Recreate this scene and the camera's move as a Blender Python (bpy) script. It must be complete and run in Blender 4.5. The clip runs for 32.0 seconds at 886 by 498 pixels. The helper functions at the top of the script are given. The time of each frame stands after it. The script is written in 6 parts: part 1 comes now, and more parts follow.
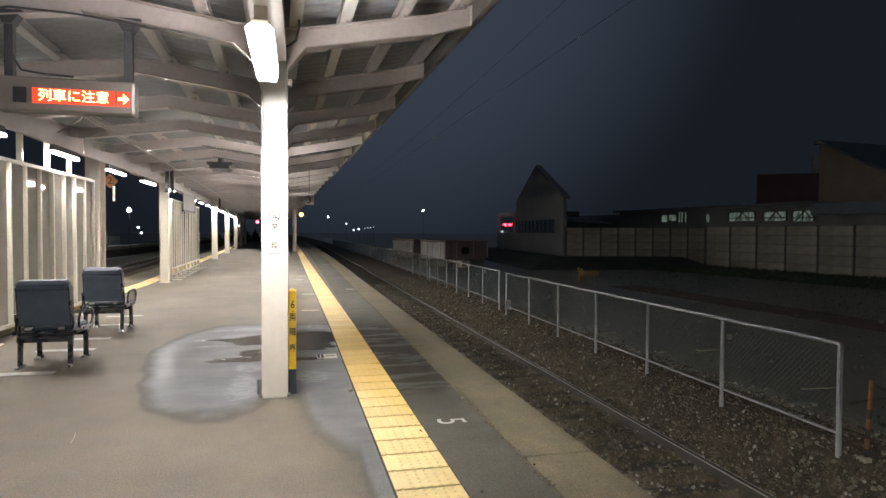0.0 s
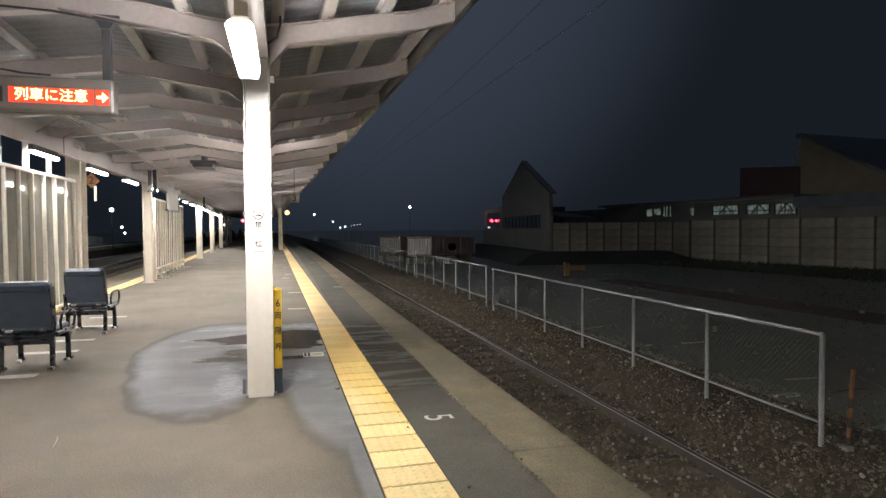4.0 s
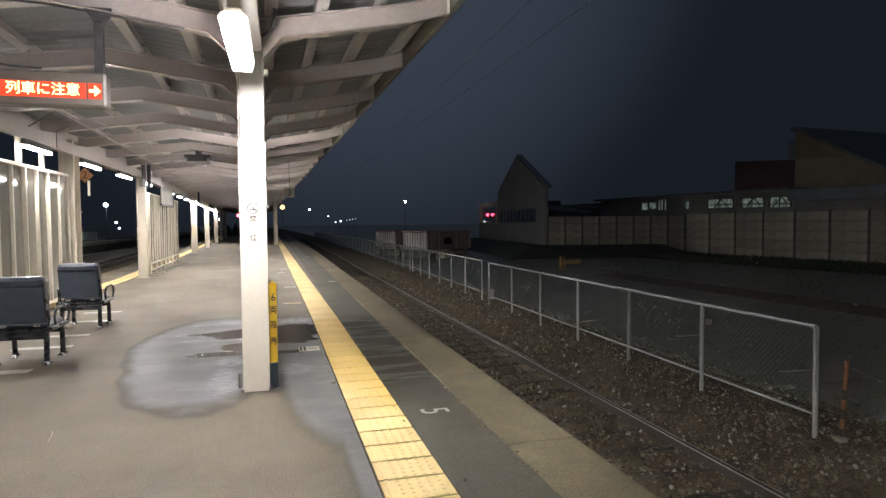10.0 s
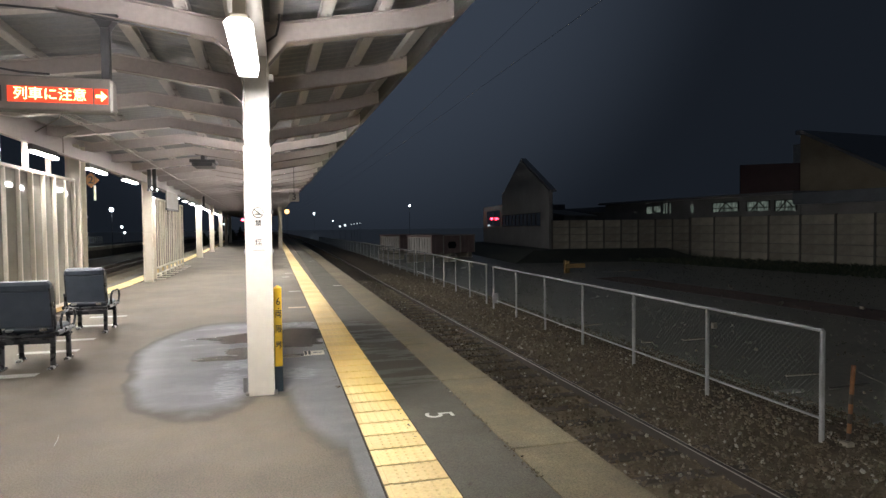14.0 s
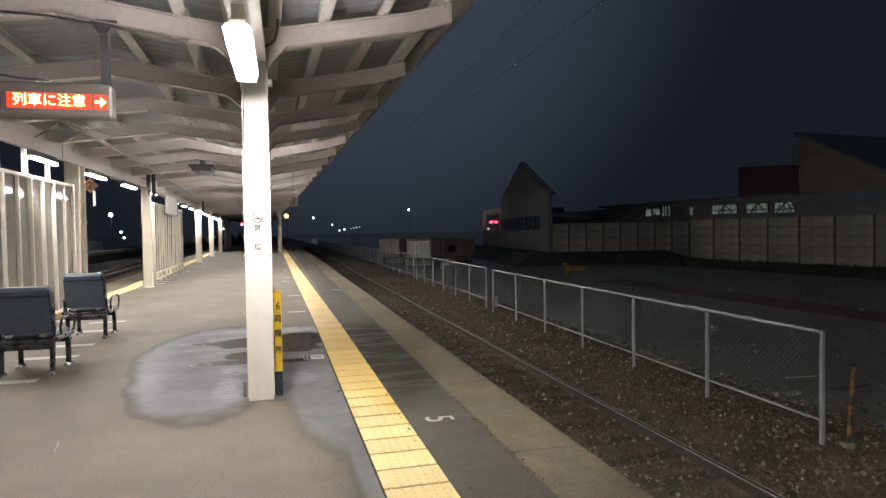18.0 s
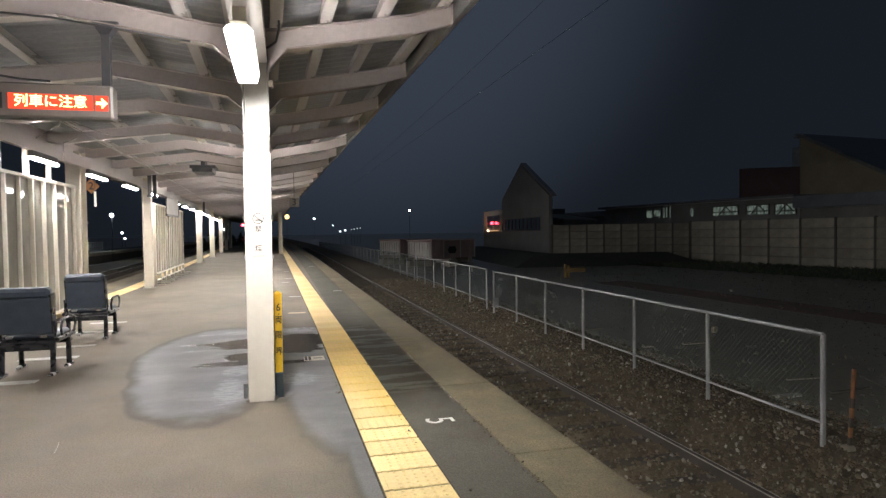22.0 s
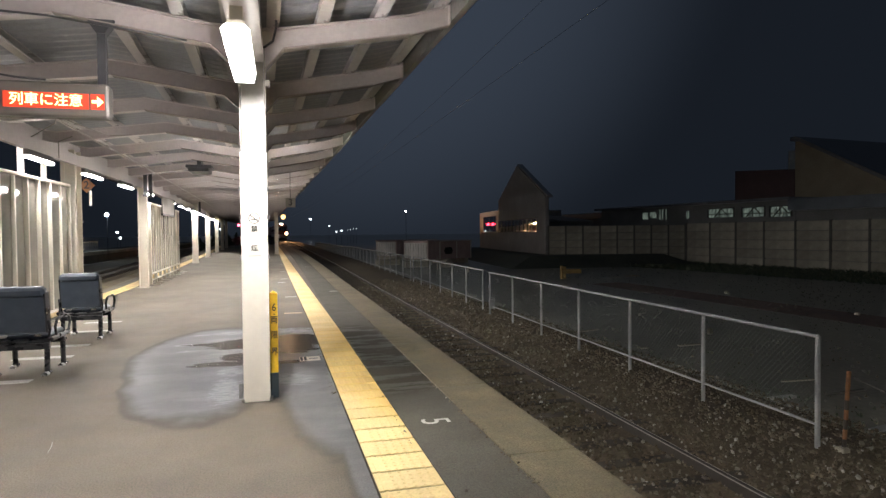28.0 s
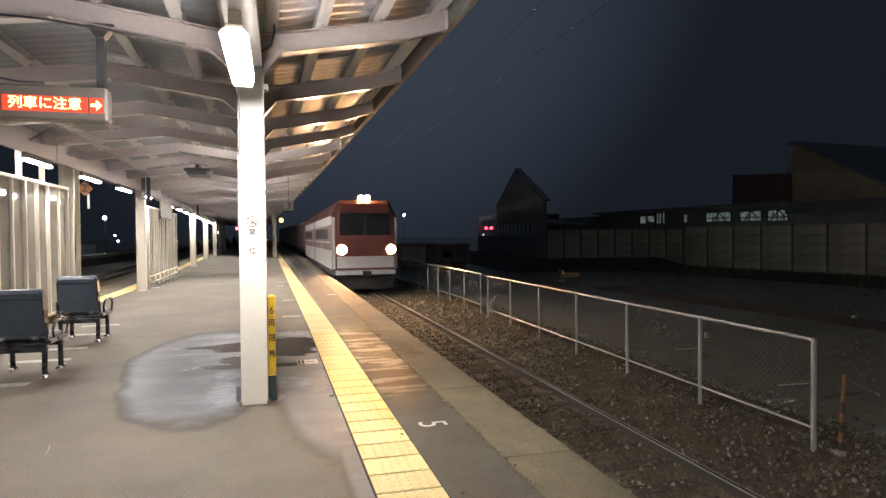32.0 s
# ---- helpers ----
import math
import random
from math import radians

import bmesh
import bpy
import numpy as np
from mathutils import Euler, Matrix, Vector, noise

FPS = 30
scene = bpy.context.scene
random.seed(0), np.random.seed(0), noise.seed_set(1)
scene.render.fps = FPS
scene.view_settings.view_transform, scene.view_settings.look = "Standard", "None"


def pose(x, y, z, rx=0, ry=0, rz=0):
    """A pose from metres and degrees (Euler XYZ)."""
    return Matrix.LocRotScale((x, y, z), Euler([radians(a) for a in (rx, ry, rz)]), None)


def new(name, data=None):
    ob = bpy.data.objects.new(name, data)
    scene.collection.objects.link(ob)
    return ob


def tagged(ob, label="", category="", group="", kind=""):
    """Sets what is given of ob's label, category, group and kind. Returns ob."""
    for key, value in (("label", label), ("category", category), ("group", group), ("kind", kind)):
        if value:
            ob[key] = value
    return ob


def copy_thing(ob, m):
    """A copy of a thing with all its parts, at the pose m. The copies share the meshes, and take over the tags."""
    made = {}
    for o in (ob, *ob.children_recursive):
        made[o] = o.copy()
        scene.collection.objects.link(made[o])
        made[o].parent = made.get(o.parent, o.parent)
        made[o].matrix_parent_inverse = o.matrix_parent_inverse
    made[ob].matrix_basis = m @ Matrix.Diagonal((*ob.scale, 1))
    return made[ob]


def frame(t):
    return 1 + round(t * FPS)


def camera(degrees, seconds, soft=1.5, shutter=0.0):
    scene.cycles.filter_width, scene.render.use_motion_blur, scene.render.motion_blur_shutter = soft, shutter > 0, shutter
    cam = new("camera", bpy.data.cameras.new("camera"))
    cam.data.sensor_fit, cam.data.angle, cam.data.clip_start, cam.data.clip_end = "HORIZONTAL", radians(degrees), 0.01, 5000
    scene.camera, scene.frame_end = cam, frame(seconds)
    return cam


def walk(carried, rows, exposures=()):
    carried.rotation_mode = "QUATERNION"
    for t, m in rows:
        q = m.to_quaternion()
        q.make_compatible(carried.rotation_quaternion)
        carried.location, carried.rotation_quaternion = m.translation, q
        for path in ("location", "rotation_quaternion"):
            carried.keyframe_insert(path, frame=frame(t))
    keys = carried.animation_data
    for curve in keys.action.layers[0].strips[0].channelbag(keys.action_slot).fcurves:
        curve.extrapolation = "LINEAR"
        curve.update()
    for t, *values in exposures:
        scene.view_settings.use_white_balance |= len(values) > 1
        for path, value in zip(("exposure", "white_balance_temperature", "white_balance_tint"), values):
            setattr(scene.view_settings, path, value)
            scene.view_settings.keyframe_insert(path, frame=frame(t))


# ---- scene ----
from mathutils import Quaternion

# ------------------------------------------------------------ camera
cam = camera(71.45, 32.0, soft=1.45)
walk(cam, [
    (0, pose(-0.016, -0.006, 1.562, 88.47, -0.28, -13.28)),
    (0.5, pose(-0.015, -0.003, 1.563, 87.6, -0.56, -13.59)),
    (1, pose(-0.018, -0.004, 1.557, 87.87, 0.06, -13.63)),
    (1.5, pose(-0.012, 0.002, 1.56, 88.25, 0.29, -14.04)),
    (2, pose(-0.009, -0.007, 1.557, 88.3, 0.3, -13.71)),
    (2.5, pose(-0.007, -0.005, 1.56, 88.1, 0.35, -14.36)),
    (3, pose(0.001, 0.003, 1.561, 88.04, 0.33, -14.57)),
    (3.5, pose(0.001, -0.003, 1.561, 88.19, 0.36, -14.56)),
    (5.5, pose(0, -0.003, 1.559, 87.9, 0.36, -14.25)),
    (6, pose(0, -0, 1.56, 88.03, 0.52, -14.5)),
    (6.5, pose(-0, -0.001, 1.559, 87.9, 0.44, -14.39)),
    (7, pose(-0, -0, 1.559, 87.86, 0.42, -14.81)),
    (7.5, pose(0.004, 0.002, 1.558, 87.75, 0.41, -14.88)),
    (8, pose(0.004, -0.001, 1.558, 87.48, 0.47, -15.05)),
    (8.5, pose(0.004, 0.002, 1.557, 87.39, 0.52, -14.97)),
    (9, pose(0.005, -0.002, 1.556, 87.45, 0.58, -14.94)),
    (9.5, pose(0.003, 0.001, 1.56, 87.47, 0.49, -14.81)),
    (10, pose(0.005, 0.003, 1.554, 87.61, 0.53, -14.9)),
    (10.5, pose(0.003, 0.001, 1.554, 87.77, 0.51, -14.75)),
    (11, pose(0.009, 0.001, 1.554, 87.7, 0.56, -14.81)),
    (11.5, pose(0.001, -0.002, 1.554, 87.93, 0.56, -14.49)),
    (12, pose(0.002, 0.001, 1.557, 87.88, 0.64, -14.64)),
    (12.5, pose(0.003, 0.002, 1.559, 87.87, 0.54, -14.6)),
    (13, pose(0.002, -0.005, 1.559, 87.95, 0.56, -14.57)),
    (13.5, pose(0.005, -0.003, 1.558, 87.88, 0.64, -14.52)),
    (14, pose(0.001, -0.001, 1.554, 87.99, 0.62, -14.51)),
    (14.5, pose(0.001, -0.003, 1.555, 88.14, 0.65, -14.55)),
    (16.5, pose(0.004, -0.005, 1.559, 88.21, 0.79, -14.62)),
    (17, pose(0.005, 0.002, 1.557, 88.16, 0.78, -14.74)),
    (17.5, pose(0.003, -0.007, 1.558, 88.28, 0.85, -14.62)),
    (18, pose(0.002, -0.006, 1.555, 88.32, 0.91, -14.56)),
    (18.5, pose(0.001, -0.004, 1.557, 88.42, 0.84, -14.56)),
    (19, pose(0.007, -0.002, 1.556, 88.6, 0.9, -14.67)),
    (19.5, pose(0.004, -0.002, 1.557, 88.6, 0.82, -14.56)),
    (20, pose(0.003, -0.002, 1.558, 88.57, 0.87, -14.69)),
    (20.5, pose(0.005, -0.005, 1.558, 88.5, 0.89, -14.49)),
    (21, pose(0.004, -0.006, 1.557, 88.45, 0.84, -14.46)),
    (21.5, pose(0.004, -0.005, 1.558, 88.52, 0.84, -14.43)),
    (22, pose(0.002, -0.006, 1.56, 88.42, 0.81, -14.5)),
    (22.5, pose(0.007, -0.005, 1.558, 88.45, 0.8, -14.57)),
    (23, pose(0.003, -0.005, 1.555, 88.41, 0.8, -14.65)),
    (23.5, pose(0.003, -0.007, 1.556, 88.5, 0.83, -14.6)),
    (24, pose(0.004, -0.007, 1.554, 88.5, 0.8, -14.64)),
    (24.5, pose(0.002, -0.006, 1.557, 88.55, 0.72, -14.64)),
    (25, pose(0.001, -0.002, 1.558, 88.5, 0.68, -14.87)),
    (25.5, pose(0.005, -0.006, 1.556, 88.52, 0.64, -14.89)),
    (27.5, pose(0.001, -0.004, 1.556, 88.67, 0.51, -14.8)),
    (28, pose(0.002, -0.003, 1.557, 88.5, 0.56, -14.84)),
    (28.5, pose(0.006, -0.008, 1.555, 88.52, 0.65, -14.82)),
    (29, pose(0.006, -0.007, 1.556, 88.65, 0.68, -14.8)),
    (29.5, pose(0.007, -0.005, 1.555, 88.77, 0.59, -14.81)),
    (30, pose(0.005, -0.004, 1.56, 88.69, 0.57, -14.95)),
    (30.5, pose(0.007, -0.01, 1.557, 88.74, 0.55, -14.92)),
    (31, pose(0.006, -0.003, 1.556, 88.84, 0.53, -15.05)),
    (31.5, pose(-0.003, -0.025, 1.558, 88.92, 0.55, -15.01)),
    (32, pose(0.003, -0.026, 1.555, 88.83, 0.5, -15.01)),
], exposures=[(0, 0.64), (32, 0.64)])

# ------------------------------------------------------------ night sky
world = bpy.data.worlds.new("night_sky")
scene.world = world
world.use_nodes = True
wn = world.node_tree
# sky brightened towards the canopy edge, painting in the haze of the lamps
wdir = wn.nodes.new("ShaderNodeTexCoord")
wdot = wn.nodes.new("ShaderNodeVectorMath")
wdot.operation = "DOT_PRODUCT"
wdot.inputs[1].default_value = (0.12, 0.9, 0.42)
wn.links.new(wdir.outputs["Generated"], wdot.inputs[0])
wramp = wn.nodes.new("ShaderNodeValToRGB")
wramp.color_ramp.elements[0].position, wramp.color_ramp.elements[0].color = 0.85, (0.0056, 0.0074, 0.0108, 1)
wramp.color_ramp.elements[1].position, wramp.color_ramp.elements[1].color = 1.0, (0.024, 0.031, 0.044, 1)
wramp.color_ramp.interpolation = "EASE"
wn.links.new(wdot.outputs["Value"], wramp.inputs[0])
wn.links.new(wramp.outputs[0], wn.nodes["Background"].inputs[0])
wn.nodes["Background"].inputs[1].default_value = 1.0


# ------------------------------------------------------------ materials
def mat(name, build):
    m = bpy.data.materials.new(name)
    m.use_nodes = True
    nt = m.node_tree
    b = nt.nodes["Principled BSDF"]
    build(nt, b)
    return m


def N(nt, kind, **kw):
    n = nt.nodes.new(kind)
    for k, v in kw.items():
        n.inputs[k].default_value = v
    return n


def coords(nt, scale=(1, 1, 1), kind="Object"):
    tc = nt.nodes.new("ShaderNodeTexCoord")
    mp = nt.nodes.new("ShaderNodeMapping")
    mp.inputs["Scale"].default_value = scale
    nt.links.new(tc.outputs[kind], mp.inputs[0])
    return mp.outputs[0]


def noise_tex(nt, vec, scale, detail=5, rough=0.6):
    n = N(nt, "ShaderNodeTexNoise", Scale=scale, Detail=detail, Roughness=rough)
    nt.links.new(vec, n.inputs["Vector"])
    return n.outputs[0]


def ramp(nt, fac, stops):
    r = nt.nodes.new("ShaderNodeValToRGB")
    els = r.color_ramp.elements
    while len(els) < len(stops):
        els.new(0.5)
    for e, (p, c) in zip(els, stops):
        e.position = p
        e.color = (*c, 1) if len(c) == 3 else c
    nt.links.new(fac, r.inputs[0])
    return r.outputs[0]


def mix(nt, fac, a, b, mode="MIX"):
    m = nt.nodes.new("ShaderNodeMix")
    m.data_type, m.blend_type = "RGBA", mode
    for sock, v in ((m.inputs[0], fac), (m.inputs[6], a), (m.inputs[7], b)):
        if isinstance(v, (int, float)):
            sock.default_value = v
        elif isinstance(v, tuple):
            sock.default_value = (*v, 1)
        else:
            nt.links.new(v, sock)
    return m.outputs[2]


def maths(nt, op, a, b=0.0):
    m = nt.nodes.new("ShaderNodeMath")
    m.operation = op
    for sock, v in ((m.inputs[0], a), (m.inputs[1], b)):
        if isinstance(v, (int, float)):
            sock.default_value = v
        else:
            nt.links.new(v, sock)
    return m.outputs[0]


def bump(nt, b, height, strength=0.3, dist=0.01):
    n = N(nt, "ShaderNodeBump", Strength=strength, Distance=dist)
    nt.links.new(height, n.inputs["Height"])
    nt.links.new(n.outputs[0], b.inputs["Normal"])


def grainy(name, dark, light, rough, scale=3.0, fine=60.0, bumps=0.2, metallic=0.0, spread=0.15, kind="Object", rand=0.0, grain=0.35, specular=0.5):
    """Two-scale mottled surface."""
    def build(nt, b):
        v = coords(nt, kind=kind)
        big = noise_tex(nt, v, scale)
        small = noise_tex(nt, v, fine, 3)
        col = ramp(nt, big, [(0.3, dark), (0.7, light)])
        col = mix(nt, grain, col, ramp(nt, small, [(0.3, (0.35, 0.35, 0.35)), (0.75, (1, 1, 1))]), "MULTIPLY")
        if rand:
            info = nt.nodes.new("ShaderNodeObjectInfo")
            lo, hi = 1 - rand, 1.0
            col = mix(nt, 1.0, col, ramp(nt, info.outputs["Random"], [(0, (lo, lo, lo)), (1, (hi, hi, hi))]), "MULTIPLY")
        nt.links.new(col, b.inputs["Base Color"])
        r = ramp(nt, big, [(0.25, (rough - spread,) * 3), (0.75, (min(1, rough + spread),) * 3)])
        nt.links.new(r, b.inputs["Roughness"])
        b.inputs["Metallic"].default_value = metallic
        b.inputs["Specular IOR Level"].default_value = specular
        if bumps:
            bump(nt, b, small, bumps, 0.004)
    return mat(name, build)


def glowing(name, colour, strength):
    def build(nt, b):
        b.inputs["Base Color"].default_value = (0.03, 0.03, 0.03, 1)
        b.inputs["Emission Color"].default_value = (*colour, 1)
        b.inputs["Emission Strength"].default_value = strength
    return mat(name, build)


POOLS = ((-0.8, 8.0, 0.9, 2.75), (-0.85, 8.6, 1.02, 2.3), (0.1, 8.2, 1.35, 2.35), (0.55, 6.1, 0.6, 2.1), (0.68, 4.3, 0.31, 3.0))
STRIP_POOLS = ((1.14, 8.0, 0.75, 2.9),)


def wet_field(nt, pools=POOLS + STRIP_POOLS):
    """Signed depth into the wet patch that the leaking roof leaves round the near column, in world metres; below 0 it is dry."""
    geo = nt.nodes.new("ShaderNodeNewGeometry")
    wob = N(nt, "ShaderNodeTexNoise", Scale=1.3, Detail=3.0, Roughness=0.5)
    nt.links.new(geo.outputs["Position"], wob.inputs["Vector"])
    sep = nt.nodes.new("ShaderNodeSeparateXYZ")
    nt.links.new(geo.outputs["Position"], sep.inputs[0])
    total = None
    pool = None
    for cx, cy, rx, ry in pools:
        dx = maths(nt, "DIVIDE", maths(nt, "SUBTRACT", sep.outputs[0], cx), rx)
        dy = maths(nt, "DIVIDE", maths(nt, "SUBTRACT", sep.outputs[1], cy), ry)
        d = maths(nt, "SQRT", maths(nt, "ADD", maths(nt, "MULTIPLY", dx, dx), maths(nt, "MULTIPLY", dy, dy)))
        m = maths(nt, "SUBTRACT", 1.0, d)
        total = m if total is None else maths(nt, "MAXIMUM", total, m)
        if cx == 0.1 or pool is None:
            pool = total
    sway = maths(nt, "MULTIPLY", maths(nt, "SUBTRACT", wob.outputs[0], 0.5), 0.16)
    return maths(nt, "ADD", total, sway), geo.outputs["Position"], sep, maths(nt, "ADD", pool, sway)


def smooth_step(nt, v, lo, hi):
    s = nt.nodes.new("ShaderNodeMapRange")
    s.interpolation_type = "SMOOTHSTEP"
    s.inputs["From Min"].default_value, s.inputs["From Max"].default_value = lo, hi
    nt.links.new(v, s.inputs["Value"])
    return s.outputs[0]


# soaked bare asphalt showing through the film of water, and painted bright glints beside it
SOAKED = ((-0.9, 9.3, 0.52, 0.09), (-0.6, 9.2, 0.45, 0.42), (-0.3, 9.1, 0.4, 0.5), (-0.42, 8.2, 0.36, 0.32), (-0.7, 7.82, 0.42, 0.15), (0.2, 9.3, 0.42, 0.68), (0.12, 8.6, 0.36, 0.36), (0.08, 7.72, 0.26, 0.12))
PAINTED_SHEEN = ((-1.19, 10.17, 0.14, 0.08), (-1.32, 9.32, 0.14, 0.1), (-1.18, 8.82, 0.18, 0.09), (0.15, 10.32, 0.45, 0.36), (-0.72, 10.25, 0.34, 0.22), (-0.52, 8.72, 0.28, 0.11), (-0.02, 8.35, 0.2, 0.1),
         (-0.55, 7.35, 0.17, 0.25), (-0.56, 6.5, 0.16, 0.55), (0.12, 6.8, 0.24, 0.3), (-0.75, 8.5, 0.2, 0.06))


def blotches(nt, sep, spots, rag, reach):
    """Ragged patches round the given ellipses; 0 outside, 1 inside."""
    total = None
    for cx, cy, rx, ry in spots:
        dx = maths(nt, "DIVIDE", maths(nt, "SUBTRACT", sep.outputs[0], cx), rx)
        dy = maths(nt, "DIVIDE", maths(nt, "SUBTRACT", sep.outputs[1], cy), ry)
        m = maths(nt, "SUBTRACT", 1.0, maths(nt, "SQRT", maths(nt, "ADD", maths(nt, "MULTIPLY", dx, dx), maths(nt, "MULTIPLY", dy, dy))))
        total = m if total is None else maths(nt, "MAXIMUM", total, m)
    return smooth_step(nt, maths(nt, "ADD", total, maths(nt, "MULTIPLY", maths(nt, "SUBTRACT", rag, 0.5), reach)), -0.05, 0.3)


def asphalt_build(nt, b, dry_dark=(0.148, 0.124, 0.091), dry_light=(0.248, 0.211, 0.157), wet=0.74, gloss=0.44, deep0=7.4, all_wet=False, mottle=0.45):
    total, pos, sep, pool = wet_field(nt, STRIP_POOLS if all_wet else POOLS)
    if mottle > 0.8:
        total = maths(nt, "SUBTRACT", total, 5.0)
    mask = smooth_step(nt, total, -0.1, 0.4) if all_wet else maths(nt, "MAXIMUM", smooth_step(nt, pool, -0.02, 0.04), smooth_step(nt, maths(nt, "ADD", total, maths(nt, "MULTIPLY", maths(nt, "SUBTRACT", noise_tex(nt, pos, 6.0, 4, 0.6), 0.5), 0.35)), -0.04, 0.22))
    inner = maths(nt, "MAXIMUM", smooth_step(nt, maths(nt, "ADD", pool, maths(nt, "MULTIPLY", maths(nt, "SUBTRACT", noise_tex(nt, pos, 3.3, 5, 0.6), 0.5), 0.16)), 0.03, 0.19), maths(nt, "MULTIPLY", smooth_step(nt, total, 0.03, 0.28), 1.0 if all_wet else 0.9))
    big = noise_tex(nt, pos, 0.55, 6, 0.65)
    mid = noise_tex(nt, pos, 3.3, 5, 0.6)
    fine = noise_tex(nt, pos, 85, 4, 0.7)
    col = ramp(nt, big, [(0.3, dry_dark), (0.7, dry_light)])
    col = mix(nt, mottle, col, ramp(nt, mid, [(0.3, (0.5, 0.5, 0.5)), (0.7, (1, 1, 1))]), "MULTIPLY")
    col = mix(nt, 0.7, col, ramp(nt, fine, [(0.34, (0.3, 0.3, 0.3)), (0.5, (0.85, 0.85, 0.85)), (0.68, (1.3, 1.3, 1.3))]), "MULTIPLY")
    # standing water: a grey film, broken by soaked bare streaks farther in
    st = nt.nodes.new("ShaderNodeMapping")
    st.inputs["Scale"].default_value = (0.5, 1.5, 1)
    nt.links.new(pos, st.inputs[0])
    film = noise_tex(nt, st.outputs[0], 1.7, 6, 0.68)
    film = maths(nt, "SUBTRACT", film, maths(nt, "MULTIPLY", smooth_step(nt, sep.outputs[0], -0.75, -0.1), 0.0 if all_wet else 0.1))
    deep = smooth_step(nt, sep.outputs[1], deep0, deep0 + 0.5)
    if not all_wet:
        deep = maths(nt, "MULTIPLY", deep, maths(nt, "SUBTRACT", 1.0, smooth_step(nt, sep.outputs[1], 9.5, 9.9)))
    side = smooth_step(nt, sep.outputs[0], -1.5, -0.7)
    zone = maths(nt, "MULTIPLY", maths(nt, "MULTIPLY", deep, side), inner)
    if all_wet:
        bare = maths(nt, "MULTIPLY", ramp(nt, film, [(0.5, (1, 1, 1)), (0.535, (0, 0, 0))]), zone)
        sheen_mask = maths(nt, "MULTIPLY", zone, 0.0)
    else:
        rag = noise_tex(nt, st.outputs[0], 6.0, 7, 0.72)
        bare = maths(nt, "MULTIPLY", blotches(nt, sep, SOAKED, rag, 1.9), inner)
        sheen_mask = maths(nt, "MULTIPLY", blotches(nt, sep, PAINTED_SHEEN, noise_tex(nt, st.outputs[0], 11.0, 8, 0.8), 3.2), maths(nt, "MULTIPLY", maths(nt, "MULTIPLY", maths(nt, "SUBTRACT", 1.0, bare), mask), ramp(nt, noise_tex(nt, st.outputs[0], 20.0, 6, 0.75), [(0.42, (0, 0, 0)), (0.58, (1, 1, 1))])))
        zone = maths(nt, "MULTIPLY", zone, 0.5)
    # the film's blue reflection is put into its colour
    wet_sheen_col = mix(nt, inner, mix(nt, 1.0, col, (wet * 0.56, wet * 0.54, wet * 0.51), "MULTIPLY"), mix(nt, 1.0, col, (wet * 0.8, wet * 0.8, wet * 0.8) if all_wet else (wet * 0.9, wet * 1.1, wet * 1.6), "MULTIPLY"))
    wet_sheen_col = mix(nt, bare, wet_sheen_col, mix(nt, 1.0, col, (0.68, 0.66, 0.63) if all_wet else (0.3, 0.28, 0.25), "MULTIPLY"))
    # colour brightens to +x, painting in the reflected light
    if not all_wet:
        wet_sheen_col = mix(nt, inner, wet_sheen_col, mix(nt, 1.0, wet_sheen_col, ramp(nt, smooth_step(nt, sep.outputs[0], -1.9, 0.3), [(0, (0.6, 0.6, 0.61)), (0.7, (1.2, 1.2, 1.2)), (1, (1.65, 1.6, 1.5))]), "MULTIPLY"))
        wet_sheen_col = mix(nt, inner, wet_sheen_col, mix(nt, 1.0, wet_sheen_col, ramp(nt, film, [(0.3, (0.72, 0.74, 0.78)), (0.5, (1.02, 1.02, 1.02)), (0.62, (1.4, 1.38, 1.36))]), "MULTIPLY"))
    # glints painted in pale blue-grey
    wet_sheen_col = mix(nt, maths(nt, "MULTIPLY", sheen_mask, 0.75), wet_sheen_col, mix(nt, 1.0, (0.4, 0.42, 0.455), ramp(nt, fine, [(0.34, (0.5, 0.5, 0.5)), (0.6, (1, 1, 1))]), "MULTIPLY"))
    nt.links.new(mix(nt, mask, col, wet_sheen_col), b.inputs["Base Color"])
    dry_r = ramp(nt, mid, [(0.3, (0.62, 0.62, 0.62)), (0.7, (0.85, 0.85, 0.85))])
    wet_r = mix(nt, inner, (0.62, 0.62, 0.62), (gloss, gloss, gloss))
    wet_r = mix(nt, zone, wet_r, (0.38, 0.38, 0.38) if all_wet else (0.15, 0.15, 0.15))
    wet_r = mix(nt, bare, wet_r, (0.62, 0.62, 0.62) if all_wet else (0.16, 0.16, 0.16))
    wet_r = mix(nt, sheen_mask, wet_r, (0.4, 0.4, 0.4))
    nt.links.new(mix(nt, mask, dry_r, wet_r), b.inputs["Roughness"])
    shine = mix(nt, bare, mix(nt, maths(nt, "MULTIPLY", sheen_mask, mask), mix(nt, maths(nt, "MULTIPLY", inner, mask), (0.5, 0.5, 0.5), (0.35, 0.35, 0.35) if all_wet else (0.72, 0.72, 0.72)), (1.0, 1.0, 1.0)), (0.15, 0.15, 0.15) if all_wet else (0.38, 0.38, 0.38))
    nt.links.new(shine, b.inputs["Specular IOR Level"])
    bp = N(nt, "ShaderNodeBump", Distance=0.004)
    nt.links.new(maths(nt, "MULTIPLY", maths(nt, "SUBTRACT", 1.0, maths(nt, "MULTIPLY", mask, 0.75)), 0.55), bp.inputs["Strength"])
    nt.links.new(fine, bp.inputs["Height"])
    rip = N(nt, "ShaderNodeBump", Distance=0.02)
